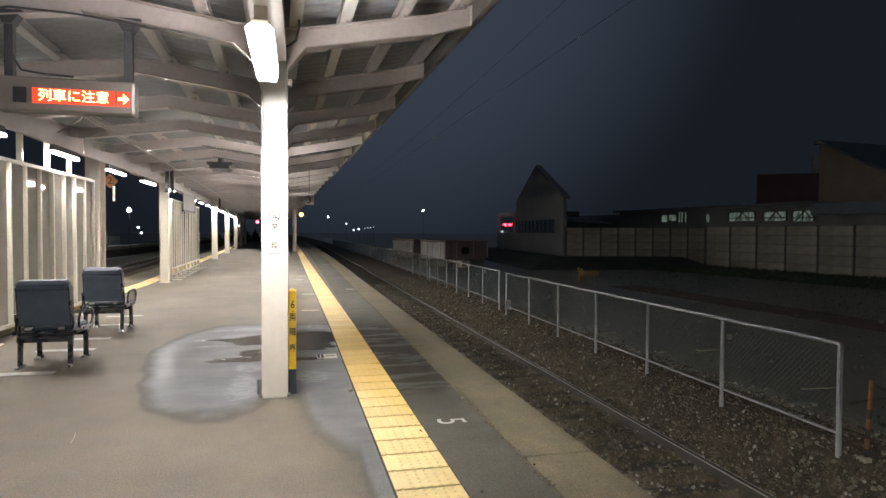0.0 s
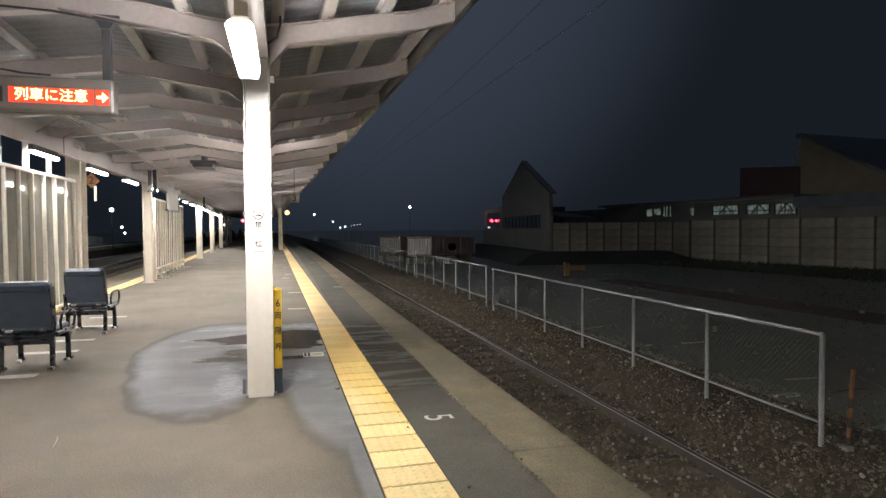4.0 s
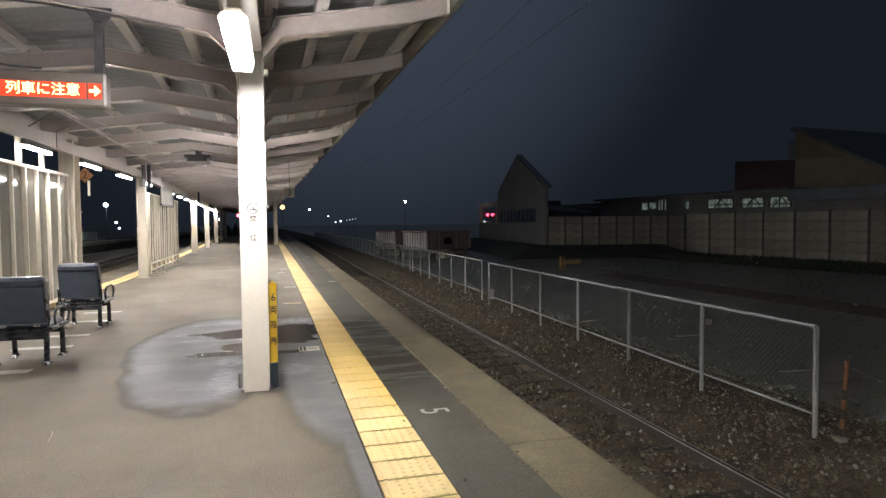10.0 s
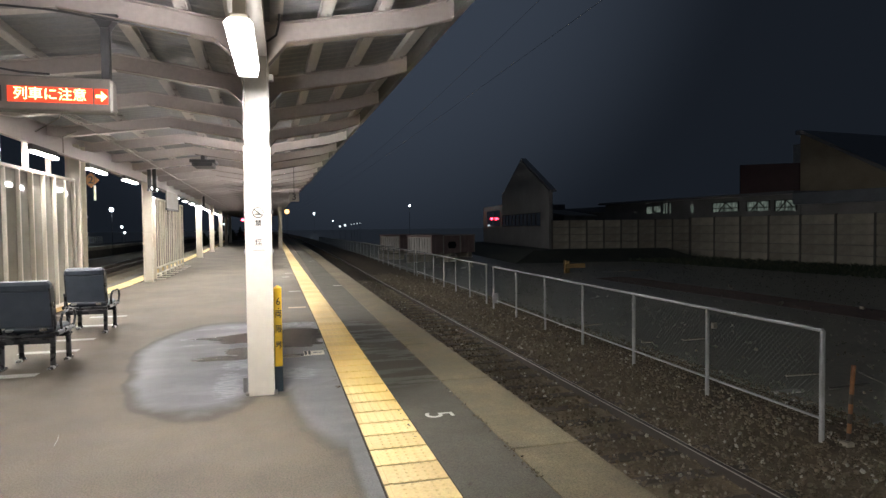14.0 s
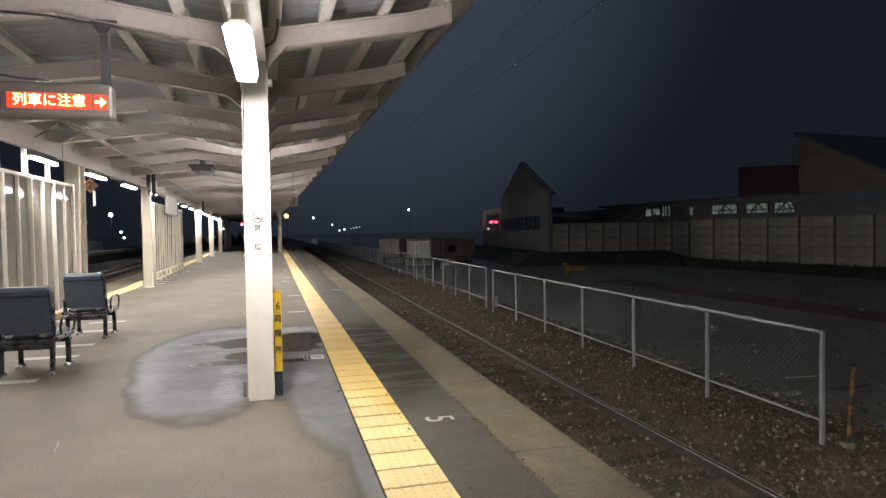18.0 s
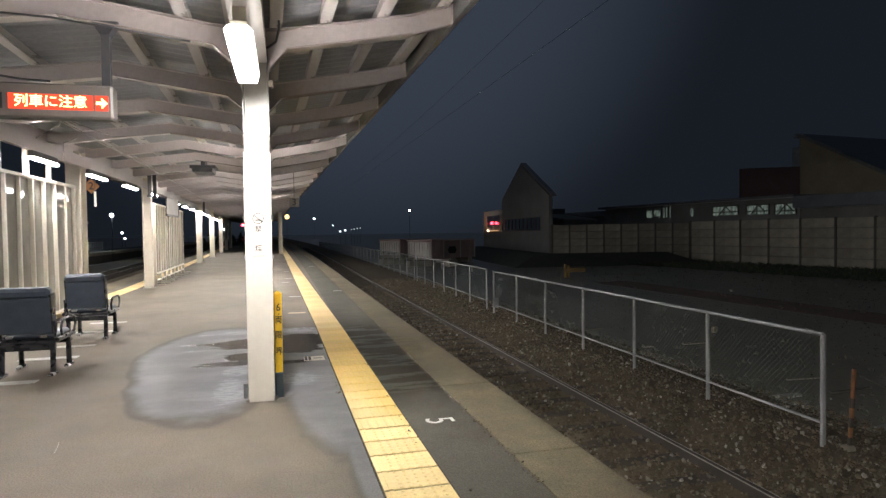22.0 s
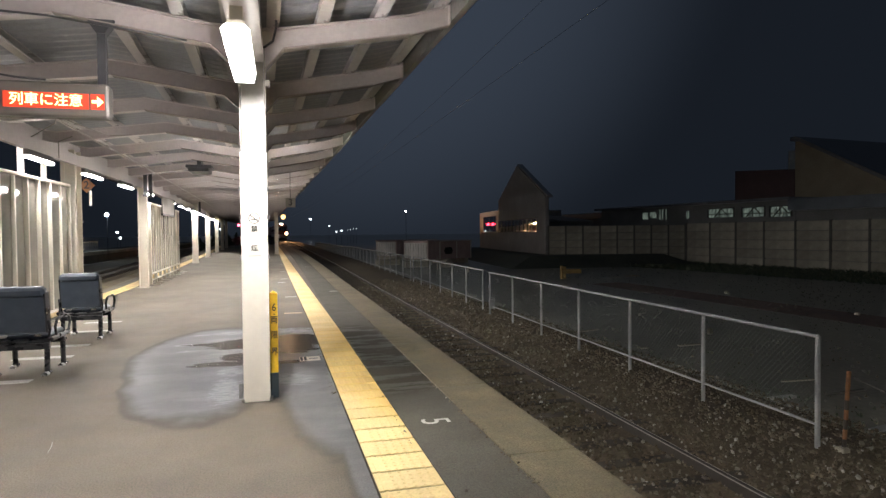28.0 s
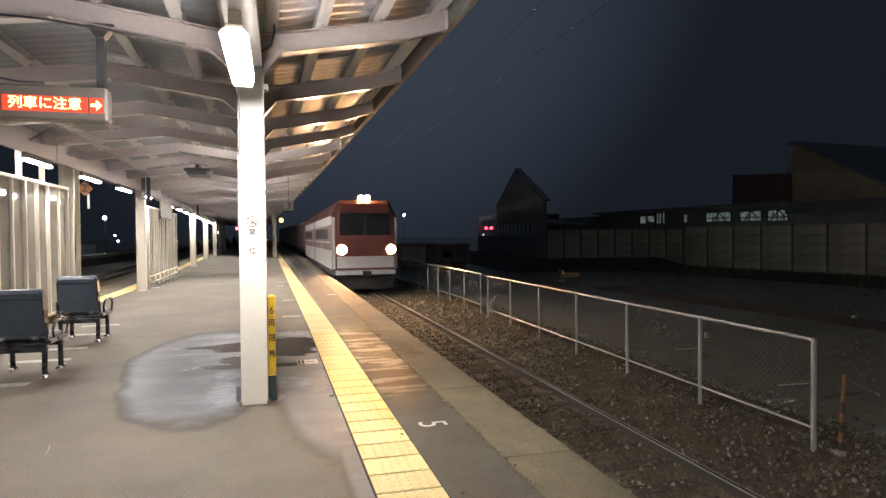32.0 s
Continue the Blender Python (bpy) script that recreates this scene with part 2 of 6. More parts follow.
    nt.links.new(maths(nt, "MULTIPLY", zone, 0.15) if all_wet else maths(nt, "MAXIMUM", maths(nt, "MULTIPLY", zone, 0.3), maths(nt, "MULTIPLY", bare, 0.2)), rip.inputs["Strength"])
    nt.links.new(film if all_wet else rag, rip.inputs["Height"])
    nt.links.new(bp.outputs[0], rip.inputs["Normal"])
    nt.links.new(rip.outputs[0], b.inputs["Normal"])


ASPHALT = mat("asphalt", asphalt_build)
EDGESTRIP = mat("edge_strip_asphalt", lambda nt, b: asphalt_build(nt, b, (0.085, 0.078, 0.059), (0.146, 0.133, 0.101), 0.52, 0.5, 5.6, True))
SIGNGREY = grainy("sign_case_paint", (0.13, 0.115, 0.105), (0.18, 0.16, 0.145), 0.45, 1.5, 30, 0.03, grain=0.15)
COPING = mat("coping_concrete", lambda nt, b: asphalt_build(nt, b, (0.165, 0.136, 0.082), (0.31, 0.263, 0.162), 0.8, 0.75, all_wet=True, mottle=0.85))


def tile_build(nt, b):
    """Yellow tiles; a soaked stretch beside the near column ends at a joint."""
    geo = nt.nodes.new("ShaderNodeNewGeometry")
    pos = geo.outputs["Position"]
    sep = nt.nodes.new("ShaderNodeSeparateXYZ")
    nt.links.new(pos, sep.inputs[0])
    big = noise_tex(nt, pos, 1.5, 5, 0.65)
    patch = noise_tex(nt, pos, 5.0, 4, 0.6)
    fine = noise_tex(nt, pos, 60, 3, 0.6)
    info = nt.nodes.new("ShaderNodeObjectInfo")
    ragged = maths(nt, "ADD", sep.outputs[1], maths(nt, "ADD", maths(nt, "MULTIPLY", maths(nt, "SUBTRACT", patch, 0.5), 0.5), maths(nt, "MULTIPLY", maths(nt, "SUBTRACT", sep.outputs[0], 0.74), 3.4)))
    wet = maths(nt, "MULTIPLY", smooth_step(nt, ragged, 4.9, 6.3), maths(nt, "SUBTRACT", 1.0, smooth_step(nt, sep.outputs[1], 10.1, 10.3)))
    col = ramp(nt, big, [(0.3, (0.94, 0.72, 0.33)), (0.7, (0.98, 0.795, 0.43))])
    col = mix(nt, 1.0, col, ramp(nt, info.outputs["Random"], [(0, (0.84, 0.82, 0.78)), (1, (1, 1, 1))]), "MULTIPLY")
    col = mix(nt, 0.3, col, ramp(nt, fine, [(0.3, (0.5, 0.45, 0.4)), (0.6, (1, 1, 1))]), "MULTIPLY")
    col = mix(nt, wet, col, mix(nt, 1.0, col, (0.93, 0.83, 0.53), "MULTIPLY"))
    nt.links.new(col, b.inputs["Base Color"])
    nt.links.new(mix(nt, wet, (0.6, 0.6, 0.6), (0.42, 0.42, 0.42)), b.inputs["Roughness"])
    b.inputs["Specular IOR Level"].default_value = 0.25
    bump(nt, b, fine, 0.15, 0.003)


TILE = mat("yellow_tile", tile_build)
# darker copy of the cream paint: shade beside the lamp put into the colour
COLPAINT = grainy("toned_column_paint", (0.23, 0.212, 0.185), (0.3, 0.278, 0.243), 0.42, 1.2, 25, 0.04, grain=0.2)
CAPGLOW = glowing("translucent_cap", (1.0, 0.95, 0.88), 4.0)
NUMBERPAINT = grainy("number_paint", (0.55, 0.55, 0.53), (0.75, 0.75, 0.72), 0.6, 9, 60, 0.1, grain=0.3)
CREAM = grainy("cream_paint", (0.7, 0.64, 0.53), (0.8, 0.75, 0.64), 0.42, 1.2, 25, 0.04, grain=0.15)
WHITEBOARD = grainy("white_sheet", (0.8, 0.745, 0.645), (0.87, 0.815, 0.715), 0.35, 1.0, 14, 0.02, grain=0.1)
BEAM = grainy("beam_paint", (0.47, 0.415, 0.4), (0.56, 0.505, 0.485), 0.3, 0.8, 18, 0.03, grain=0.2, spread=0.015, specular=0.8)
FLANGE = grainy("glossy_flange_paint", (0.36, 0.31, 0.285), (0.45, 0.395, 0.365), 0.19, 0.8, 18, 0, grain=0.15, spread=0.03, specular=0.9)
DECK = grainy("roof_deck", (0.26, 0.265, 0.29), (0.34, 0.345, 0.37), 0.5, 0.5, 20, 0.05, metallic=0.0)
PURLINPAINT = grainy("purlin_paint", (0.5, 0.47, 0.45), (0.58, 0.55, 0.52), 0.33, 1, 18, 0.04, grain=0.2)
FOOTPAINT = grainy("dark_foot_paint", (0.03, 0.045, 0.055), (0.05, 0.07, 0.085), 0.45, 6, 60, 0.05)
STEEL_DARK = grainy("dark_steel", (0.035, 0.035, 0.04), (0.07, 0.07, 0.075), 0.45, 4, 60, 0.05)
GALV = grainy("galvanised_steel", (0.33, 0.34, 0.34), (0.47, 0.48, 0.48), 0.5, 3, 40, 0.05, metallic=0.35)
VINYL = grainy("black_vinyl", (0.046, 0.06, 0.083), (0.07, 0.089, 0.12), 0.42, 6, 220, 0.12)
CHAIRMETAL = grainy("black_chair_metal", (0.02, 0.021, 0.024), (0.04, 0.04, 0.045), 0.3, 8, 50, 0.03)
FOOT = grainy("polished_foot", (0.42, 0.42, 0.43), (0.6, 0.6, 0.6), 0.25, 8, 40, 0.02, metallic=0.9)
WHITEPAINT = grainy("white_road_paint", (0.36, 0.35, 0.32), (0.6, 0.59, 0.55), 0.6, 9, 60, 0.15, grain=0.4)
BLACKINK = grainy("black_ink", (0.018, 0.018, 0.02), (0.03, 0.03, 0.03), 0.5, 8, 50, 0)
GREYINK = grainy("grey_ink", (0.2, 0.2, 0.2), (0.28, 0.28, 0.28), 0.5, 8, 50, 0)
YELLOWPAINT = grainy("yellow_paint", (0.74, 0.45, 0.025), (0.84, 0.53, 0.045), 0.4, 3, 40, 0.03, grain=0.2)
BALLAST = grainy("ballast_ground", (0.105, 0.08, 0.047), (0.2, 0.156, 0.098), 0.9, 0.9, 30, 0.8, grain=0.7)
STONE = grainy("ballast_stone", (0.06, 0.05, 0.042), (0.16, 0.14, 0.12), 0.8, 2.2, 12, 0.3, grain=0.5)
RUST = grainy("rail_rust", (0.03, 0.023, 0.018), (0.06, 0.046, 0.036), 0.65, 4, 50, 0.25)
CLIPSTEEL = grainy("rail_clip_steel", (0.1, 0.085, 0.07), (0.17, 0.15, 0.125), 0.45, 8, 60, 0.05, metallic=0.4)
RAILEDGE = grainy("rail_edge_steel", (0.4, 0.365, 0.33), (0.58, 0.54, 0.49), 0.4, 5, 60, 0.02, metallic=0.3)
RAILTOP = grainy("rail_top", (0.045, 0.036, 0.03), (0.08, 0.066, 0.056), 0.5, 5, 60, 0.03, metallic=0.6)
SLEEPER = grainy("sleeper", (0.06, 0.05, 0.038), (0.11, 0.09, 0.068), 0.85, 3, 40, 0.4, rand=0.4)
CONCRETE = grainy("wall_concrete", (0.32, 0.29, 0.23), (0.64, 0.59, 0.475), 0.85, 0.7, 20, 0.3, kind="Object", rand=0.25)
PLATFORMWALL = grainy("platform_wall", (0.1, 0.095, 0.085), (0.2, 0.19, 0.17), 0.85, 0.8, 20, 0.4)
EARTH = grainy("yard_earth", (0.145, 0.136, 0.1), (0.25, 0.236, 0.175), 0.95, 0.25, 9, 0.6, grain=0.6)
damp = EARTH.node_tree.nodes["Principled BSDF"]
damp.inputs["Coat Weight"].default_value, damp.inputs["Coat Roughness"].default_value, damp.inputs["Coat IOR"].default_value = 0.8, 0.28, 1.33  # rain-wet
GUTTER = grainy("eave_trim_paint", (0.1, 0.095, 0.09), (0.16, 0.15, 0.145), 0.85, 0.8, 18, 0.06, specular=0.2)
TUBE = glowing("fluorescent_tube", (1.0, 0.96, 0.935), 185.0)
TUBE_OLD = glowing("old_fluorescent_tube", (1.0, 0.96, 0.935), 158.0)


def pane_build(nt, b):
    v = coords(nt, kind="Object")
    n = noise_tex(nt, v, 1.1, 5, 0.65)
    nt.links.new(ramp(nt, n, [(0.3, (0.27, 0.247, 0.205)), (0.7, (0.39, 0.362, 0.305))]), b.inputs["Base Color"])
    nt.links.new(ramp(nt, n, [(0.3, (0.03, 0.03, 0.03)), (0.75, (0.08, 0.08, 0.08))]), b.inputs["Roughness"])
    b.inputs["Specular IOR Level"].default_value = 0.3


SCREENPANE = mat("screen_pane", pane_build)

# ------------------------------------------------------------ building helpers
def bend(y):
    """How far the line swings to its left at y."""
    if y < 25:
        return 0.0
    if y < 161.5:
        return -(y - 25) ** 2 / 5200
    return -3.583 - 0.0525 * (y - 161.5)


def rise(y):
    """The line climbs gently past the platform."""
    return min(1.2, 0.0065 * max(0.0, y - 30))


def fan(y):
    """The left side of the platform spreads a little past y = 20."""
    return -0.038 * max(0.0, y - 20)


class Shape:
    """Collects faces for one mesh."""

    def __init__(self):
        self.v, self.f = [], []

    def add(self, verts, faces):
        n = len(self.v)
        self.v += [tuple(p) for p in verts]
        self.f += [tuple(i + n for i in q) for q in faces]
        return self

    def box(self, x0, x1, y0, y1, z0, z1, m=None):
        p = [(x, y, z) for z in (z0, z1) for y in (y0, y1) for x in (x0, x1)]
        if m is not None:
            p = [m @ Vector(q) for q in p]
        return self.add(p, [(0, 2, 3, 1), (4, 5, 7, 6), (0, 1, 5, 4), (2, 6, 7, 3), (0, 4, 6, 2), (1, 3, 7, 5)])

    def rod(self, a, b, r, n=8, r2=None):
        a, b = Vector(a), Vector(b)
        r2 = r if r2 is None else r2
        q = (b - a).to_track_quat("Z", "Y")
        ring = [q @ Vector((math.cos(2 * math.pi * i / n), math.sin(2 * math.pi * i / n), 0)) for i in range(n)]
        p = [a + c * r for c in ring] + [b + c * r2 for c in ring]
        f = [(i, (i + 1) % n, n + (i + 1) % n, n + i) for i in range(n)]
        return self.add(p, f + [tuple(range(n - 1, -1, -1)), tuple(range(n, 2 * n))])

    def tube(self, pts, r, n=6):
        """One bent tube swept through pts."""
        pts = [Vector(q) for q in pts]
        dirs = [(b - a).normalized() for a, b in zip(pts, pts[1:])]
        q = dirs[0].to_track_quat("Z", "Y")
        ring = [q @ Vector((math.cos(2 * math.pi * i / n), math.sin(2 * math.pi * i / n), 0)) for i in range(n)]
        p = []
        for j, c in enumerate(pts):
            if j:
                turn = dirs[j - 1].rotation_difference(dirs[min(j, len(dirs) - 1)])
                half = Quaternion().slerp(turn, 0.5)
                p += [c + half @ v * r for v in ring]
                ring = [turn @ v for v in ring]
            else:
                p += [c + v * r for v in ring]
        m = len(pts)
        f = [(j * n + i, j * n + (i + 1) % n, (j + 1) * n + (i + 1) % n, (j + 1) * n + i) for j in range(m - 1) for i in range(n)]
        return self.add(p, f + [tuple(range(n - 1, -1, -1)), tuple(range((m - 1) * n, m * n))])

    def prism(self, poly, y0, y1):
        """A polygon in x and z, drawn out along y."""
        n = len(poly)
        p = [(x, y0, z) for x, z in poly] + [(x, y1, z) for x, z in poly]
        f = [(i, (i + 1) % n, n + (i + 1) % n, n + i) for i in range(n)]
        return self.add(p, f + [tuple(range(n - 1, -1, -1)), tuple(range(n, 2 * n))])

    def ball(self, c, r, n=8, m=6):
        c = Vector(c)
        p = [c + Vector((0, 0, -r))]
        for j in range(1, m):
            a = math.pi * j / m
            p += [c + Vector((math.sin(a) * math.cos(2 * math.pi * i / n), math.sin(a) * math.sin(2 * math.pi * i / n), -math.cos(a))) * r for i in range(n)]
        p.append(c + Vector((0, 0, r)))
        f = [(0, 1 + (i + 1) % n, 1 + i) for i in range(n)]
        for j in range(m - 2):
            f += [(1 + j * n + i, 1 + j * n + (i + 1) % n, 1 + (j + 1) * n + (i + 1) % n, 1 + (j + 1) * n + i) for i in range(n)]
        last = len(p) - 1
        f += [(last, 1 + (m - 2) * n + i, 1 + (m - 2) * n + (i + 1) % n) for i in range(n)]
        return self.add(p, f)

    def mesh(self, name, material, bevel=0.0, smooth=False):
        me = bpy.data.meshes.new(name)
        me.from_pydata(self.v, [], self.f)
        bm = bmesh.new()
        bm.from_mesh(me)
        bmesh.ops.recalc_face_normals(bm, faces=bm.faces)
        if bevel:
            bmesh.ops.bevel(bm, geom=[e for e in bm.edges if len(e.link_faces) == 2 and e.calc_face_angle(0) > 0.6], offset=bevel, segments=1, affect="EDGES", profile=0.5, clamp_overlap=True)
        bm.to_mesh(me)
        bm.free()
        if smooth:
            for q in me.polygons:
                q.use_smooth = True
        me.materials.append(material)
        return me


def thing(name, label, category, m=None, group="", kind=""):
    ob = new(name)
    if m is not None:
        ob.matrix_basis = m
    return tagged(ob, label, category, group, kind)


def solid(name, shape, material, label, category, m=None, group="", kind="", bevel=0.0, smooth=False):
    ob = new(name, shape.mesh(name, material, bevel, smooth))
    if m is not None:
        ob.matrix_basis = m
    return tagged(ob, label, category, group, kind)


def part(name, shape, material, parent, label="", m=None, bevel=0.0, smooth=False):
    data = shape.mesh(name, material, bevel, smooth) if isinstance(shape, Shape) else shape
    ob = new(name, data)
    ob.parent = parent
    if m is not None:
        ob.matrix_basis = m
    return tagged(ob, label)


def lettering(name, text, size, material, parent, m, label="", thick=0.0008, stretch=1.0, bold=0.0):
    """Raised writing in the built-in font; lies in its own x-y plane, facing +z, centred."""
    cu = bpy.data.curves.new(name, "FONT")
    cu.body, cu.size, cu.align_x, cu.align_y, cu.extrude = text, size, "CENTER", "CENTER", thick
    cu.resolution_u = 3
    cu.offset = bold
    tmp = bpy.data.objects.new(name, cu)
    scene.collection.objects.link(tmp)
    bpy.context.view_layer.update()
    me = bpy.data.meshes.new_from_object(tmp.evaluated_get(bpy.context.evaluated_depsgraph_get()))
    bpy.data.objects.remove(tmp)
    me.materials.clear()
    me.materials.append(material)
    ob = new(name, me)
    ob.parent = parent
    ob.matrix_basis = m @ Matrix.Diagonal((stretch, 1, 1, 1))
    return tagged(ob, label)


FACING = Matrix.Rotation(radians(90), 4, "X")  # stands lettering up to face -y

# ------------------------------------------------------------ ground
g = Shape()
g.box(-900, 900, -300, 1500, -1.7, -1.13)
solid("ground", g, EARTH, "dark bare earth of the railway yard at night", "ground", kind="structure")


bank = Shape().add([(x, y, z) for z, lo, hi, near, far in ((-1.25, -15, 21.2, -4.6, 11), (-0.3, -12.5, 18.2, -2.0, 9)) for x, y in ((lo, near), (hi, near), (hi, far), (lo, far))],
                   [(3, 2, 1, 0), (4, 5, 6, 7), (0, 1, 5, 4), (1, 2, 6, 5), (2, 3, 7, 6), (3, 0, 4, 7)])
solid("yard_bank", bank, grainy("weedy_bank", (0.045, 0.05, 0.035), (0.1, 0.105, 0.075), 0.9, 0.8, 14, 0.6, grain=0.6), "low dark weedy bank under the house", "bank", pose(22.62, 62.14, 0, 0, 0, -96), kind="structure")


def ribbon(profile, ys, sway, climb):
    """A long body along the line: a closed profile in x and z, swept through ys with sway(y, x)."""
    s = Shape()
    n = len(profile)
    p = [(x + sway(y, x), y, z + climb * rise(y)) for y in ys for x, z in profile]
    f = []
    for j in range(len(ys) - 1):
        f += [(j * n + i, j * n + (i + 1) % n, (j + 1) * n + (i + 1) % n, (j + 1) * n + i) for i in range(n)]
    f += [tuple(range(n)), tuple(range((len(ys) - 1) * n, len(ys) * n))]
    return s.add(p, f)


YS = [-44, -34, -24, -14, -8, -2, 4, 10, 16, 20, 25, 30, 36, 42, 48, 54, 60, 66, 72, 78, 84, 90, 96]
FAR = YS + [110, 125, 140, 161.5, 180, 220, 300, 450, 700, 1100]


def mixed(y, x):
    """Right side follows the line, the left side fans out as well."""
    return bend(y) + fan(y) * min(1.0, max(0.0, (1.0 - x) / 5.0))


def straightfan(y, x):
    return bend(y) + fan(y)


def online(y, x):
    return bend(y)


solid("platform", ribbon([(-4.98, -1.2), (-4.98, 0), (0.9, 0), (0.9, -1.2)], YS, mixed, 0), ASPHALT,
      "grey asphalt station platform with a wet patch and painted-in sheen", "platform", kind="structure")
solid("platform_edge_strip", ribbon([(0.9, -1.2), (0.9, 0.003), (1.51, 0.003), (1.51, -1.2)], YS, online, 0), EDGESTRIP,
      "darker asphalt strip between the yellow tiles and the coping", "platform", kind="structure")
solid("platform_wall", ribbon([(1.51, -1.25), (1.51, -0.17), (1.93, -0.17), (1.93, -1.25)], YS, online, 0), PLATFORMWALL,
      "weathered concrete platform side wall", "wall", kind="structure")
solid("platform_wall", ribbon([(-5.5, -1.25), (-5.5, -0.17), (-4.98, -0.17), (-4.98, -1.25)], YS, straightfan, 0), PLATFORMWALL,
      "weathered concrete platform side wall", "wall", kind="structure")

# coping slabs, 2 m long, along both edges
coping = thing("platform_coping", "worn concrete coping along the platform edge", "coping", kind="structure")
slab = Shape().box(-0.264, 0.264, -0.997, 0.997, -0.166, 0.004).mesh("coping_slab", COPING, 0.008)
for i in range(70):
    y = -43 + 2 * i
    slope = math.degrees(math.atan((bend(y + 1) - bend(y - 1)) / 2))
    part("coping_slab", slab, None, coping, m=pose(1.775 + bend(y), y, 0, 0, 0, -slope))
coping = thing("platform_coping", "worn concrete coping along the far platform edge", "coping", kind="structure")
for i in range(70):
    y = -43 + 2 * i
    slope = math.degrees(math.atan((straightfan(y + 1, 0) - straightfan(y - 1, 0)) / 2))
    part("coping_slab", slab, None, coping, m=pose(-5.26 + straightfan(y, 0), y, 0, 0, 0, -slope))

# ------------------------------------------------------------ tracks
def track(cx, sway, label, near):
    up = 1 if near else 0
    solid("ballast_bed", ribbon([(cx - 2.6, -2.3), (cx - 1.45, -1.015), (cx + 1.3, -1.0), (cx + 2.1, -0.95), (cx + 3.2, -0.95), (cx + 5.2, -2.3)] if near else
                                [(cx - 1.75, -2.3), (cx - 1.45, -1.075), (cx + 1.45, -1.075), (cx + 1.75, -2.3)], FAR, sway, up), BALLAST,
          "brown stone ballast bed under the rails", "ballast", kind="structure")
    t = thing("railway_track", label, "railway track", kind="structure")
    for dx in (-0.5665, 0.5665):
        x = cx + dx
        part("rail", ribbon([(x - 0.05, -1.06), (x - 0.05, -1.04), (x - 0.008, -1.02), (x - 0.008, -0.92), (x - 0.035, -0.912), (x - 0.036, -0.888),
                             (x + 0.036, -0.888), (x + 0.035, -0.912), (x + 0.008, -0.92), (x + 0.008, -1.02), (x + 0.05, -1.04), (x + 0.05, -1.06)], FAR, sway, up), RUST, t, "rusty steel rail")
        part("rail_head", ribbon([(x - 0.03, -0.889), (x - 0.025, -0.88), (x + 0.025, -0.88), (x + 0.03, -0.889)], FAR, sway, up), RAILTOP, t, "dark worn running surface")
        for e in (-0.0295, 0.0295):
            part("rail_edge", ribbon([(x + e - 0.006, -0.89), (x + e - 0.004, -0.8785), (x + e + 0.004, -0.8785), (x + e + 0.006, -0.89)], FAR, sway, up), RAILEDGE, t, "bright worn rail edge")
    sl = Shape().box(-1.02, 1.02, -0.11, 0.11, -1.12, -1.035).mesh("sleeper", SLEEPER, 0.015)
    clip = Shape().prism([(-0.025, 0.0), (0.025, 0.0), (0.012, 0.028), (-0.012, 0.028)], -0.03, 0.03).mesh("rail_clip", CLIPSTEEL)
    for i in range(200 if near else 90):
        y = (-30.25 if near else 30.0) + 0.625 * i
        if near and 2 < y < 42:
            for dx in (-0.645, -0.488, 0.488, 0.645):
                part("rail_clip", clip, None, t, m=pose(cx + dx + sway(y, 0), y, -1.002 + rise(y)))
        part("sleeper", sl, None, t, m=pose(cx + sway(y, 0), y, up * rise(y) + 0.04))


track(3.7, online, "single rusty railway track on stone ballast", True)
track(-10.4, lambda y, x: -0.047 * max(0.0, y - 20), "railway track on the other side of the platform", False)

# loose ballast stones beside the right track
rng = np.random.default_rng(4)


def stones(name, count, x0, x1, y0, y1, z, lo, hi, label, keep=None):
    ph = (1 + 5 ** 0.5) / 2
    ico = np.array([(-1, ph, 0), (1, ph, 0), (-1, -ph, 0), (1, -ph, 0), (0, -1, ph), (0, 1, ph), (0, -1, -ph), (0, 1, -ph), (ph, 0, -1), (ph, 0, 1), (-ph, 0, -1), (-ph, 0, 1)]) / 1.9
    tri = np.array([(0, 11, 5), (0, 5, 1), (0, 1, 7), (0, 7, 10), (0, 10, 11), (1, 5, 9), (5, 11, 4), (11, 10, 2), (10, 7, 6), (7, 1, 8), (3, 9, 4), (3, 4, 2), (3, 2, 6), (3, 6, 8), (3, 8, 9), (4, 9, 5), (2, 4, 11), (6, 2, 10), (8, 6, 7), (9, 8, 1)])
    u = rng.random(count)
    ys = y0 + (y1 - y0) * u ** 1.6
    xs = x0 + (x1 - x0) * rng.random(count)
    size = lo + (hi - lo) * rng.random(count) ** 2
    q = rng.normal(size=(count, 3, 3))
    q = np.linalg.qr(q)[0]
    squash = 0.55 + 0.45 * rng.random((count, 1, 3))
    jig = 1 + 0.22 * rng.normal(size=(count, 12, 1))
    v = (ico[None] * jig * squash) @ q * size[:, None, None]
    v[:, :, 0] += xs[:, None]
    v[:, :, 1] += ys[:, None]
    base = np.interp(xs, (4.85, 5.65, 6.75, 8.0), (-0.998, -0.945, -0.945, -1.12)) if z is None else z
    v[:, :, 2] += (base + 0.25 * size)[:, None]
    f = (tri[None] + 12 * np.arange(count)[:, None, None]).reshape(-1, 3)
    me = bpy.data.meshes.new(name)
    me.from_pydata(v.reshape(-1, 3).tolist(), [], f.tolist())
    me.materials.append(STONE_MIX)
    tagged(new(name, me), label, "stones", kind="stuff")


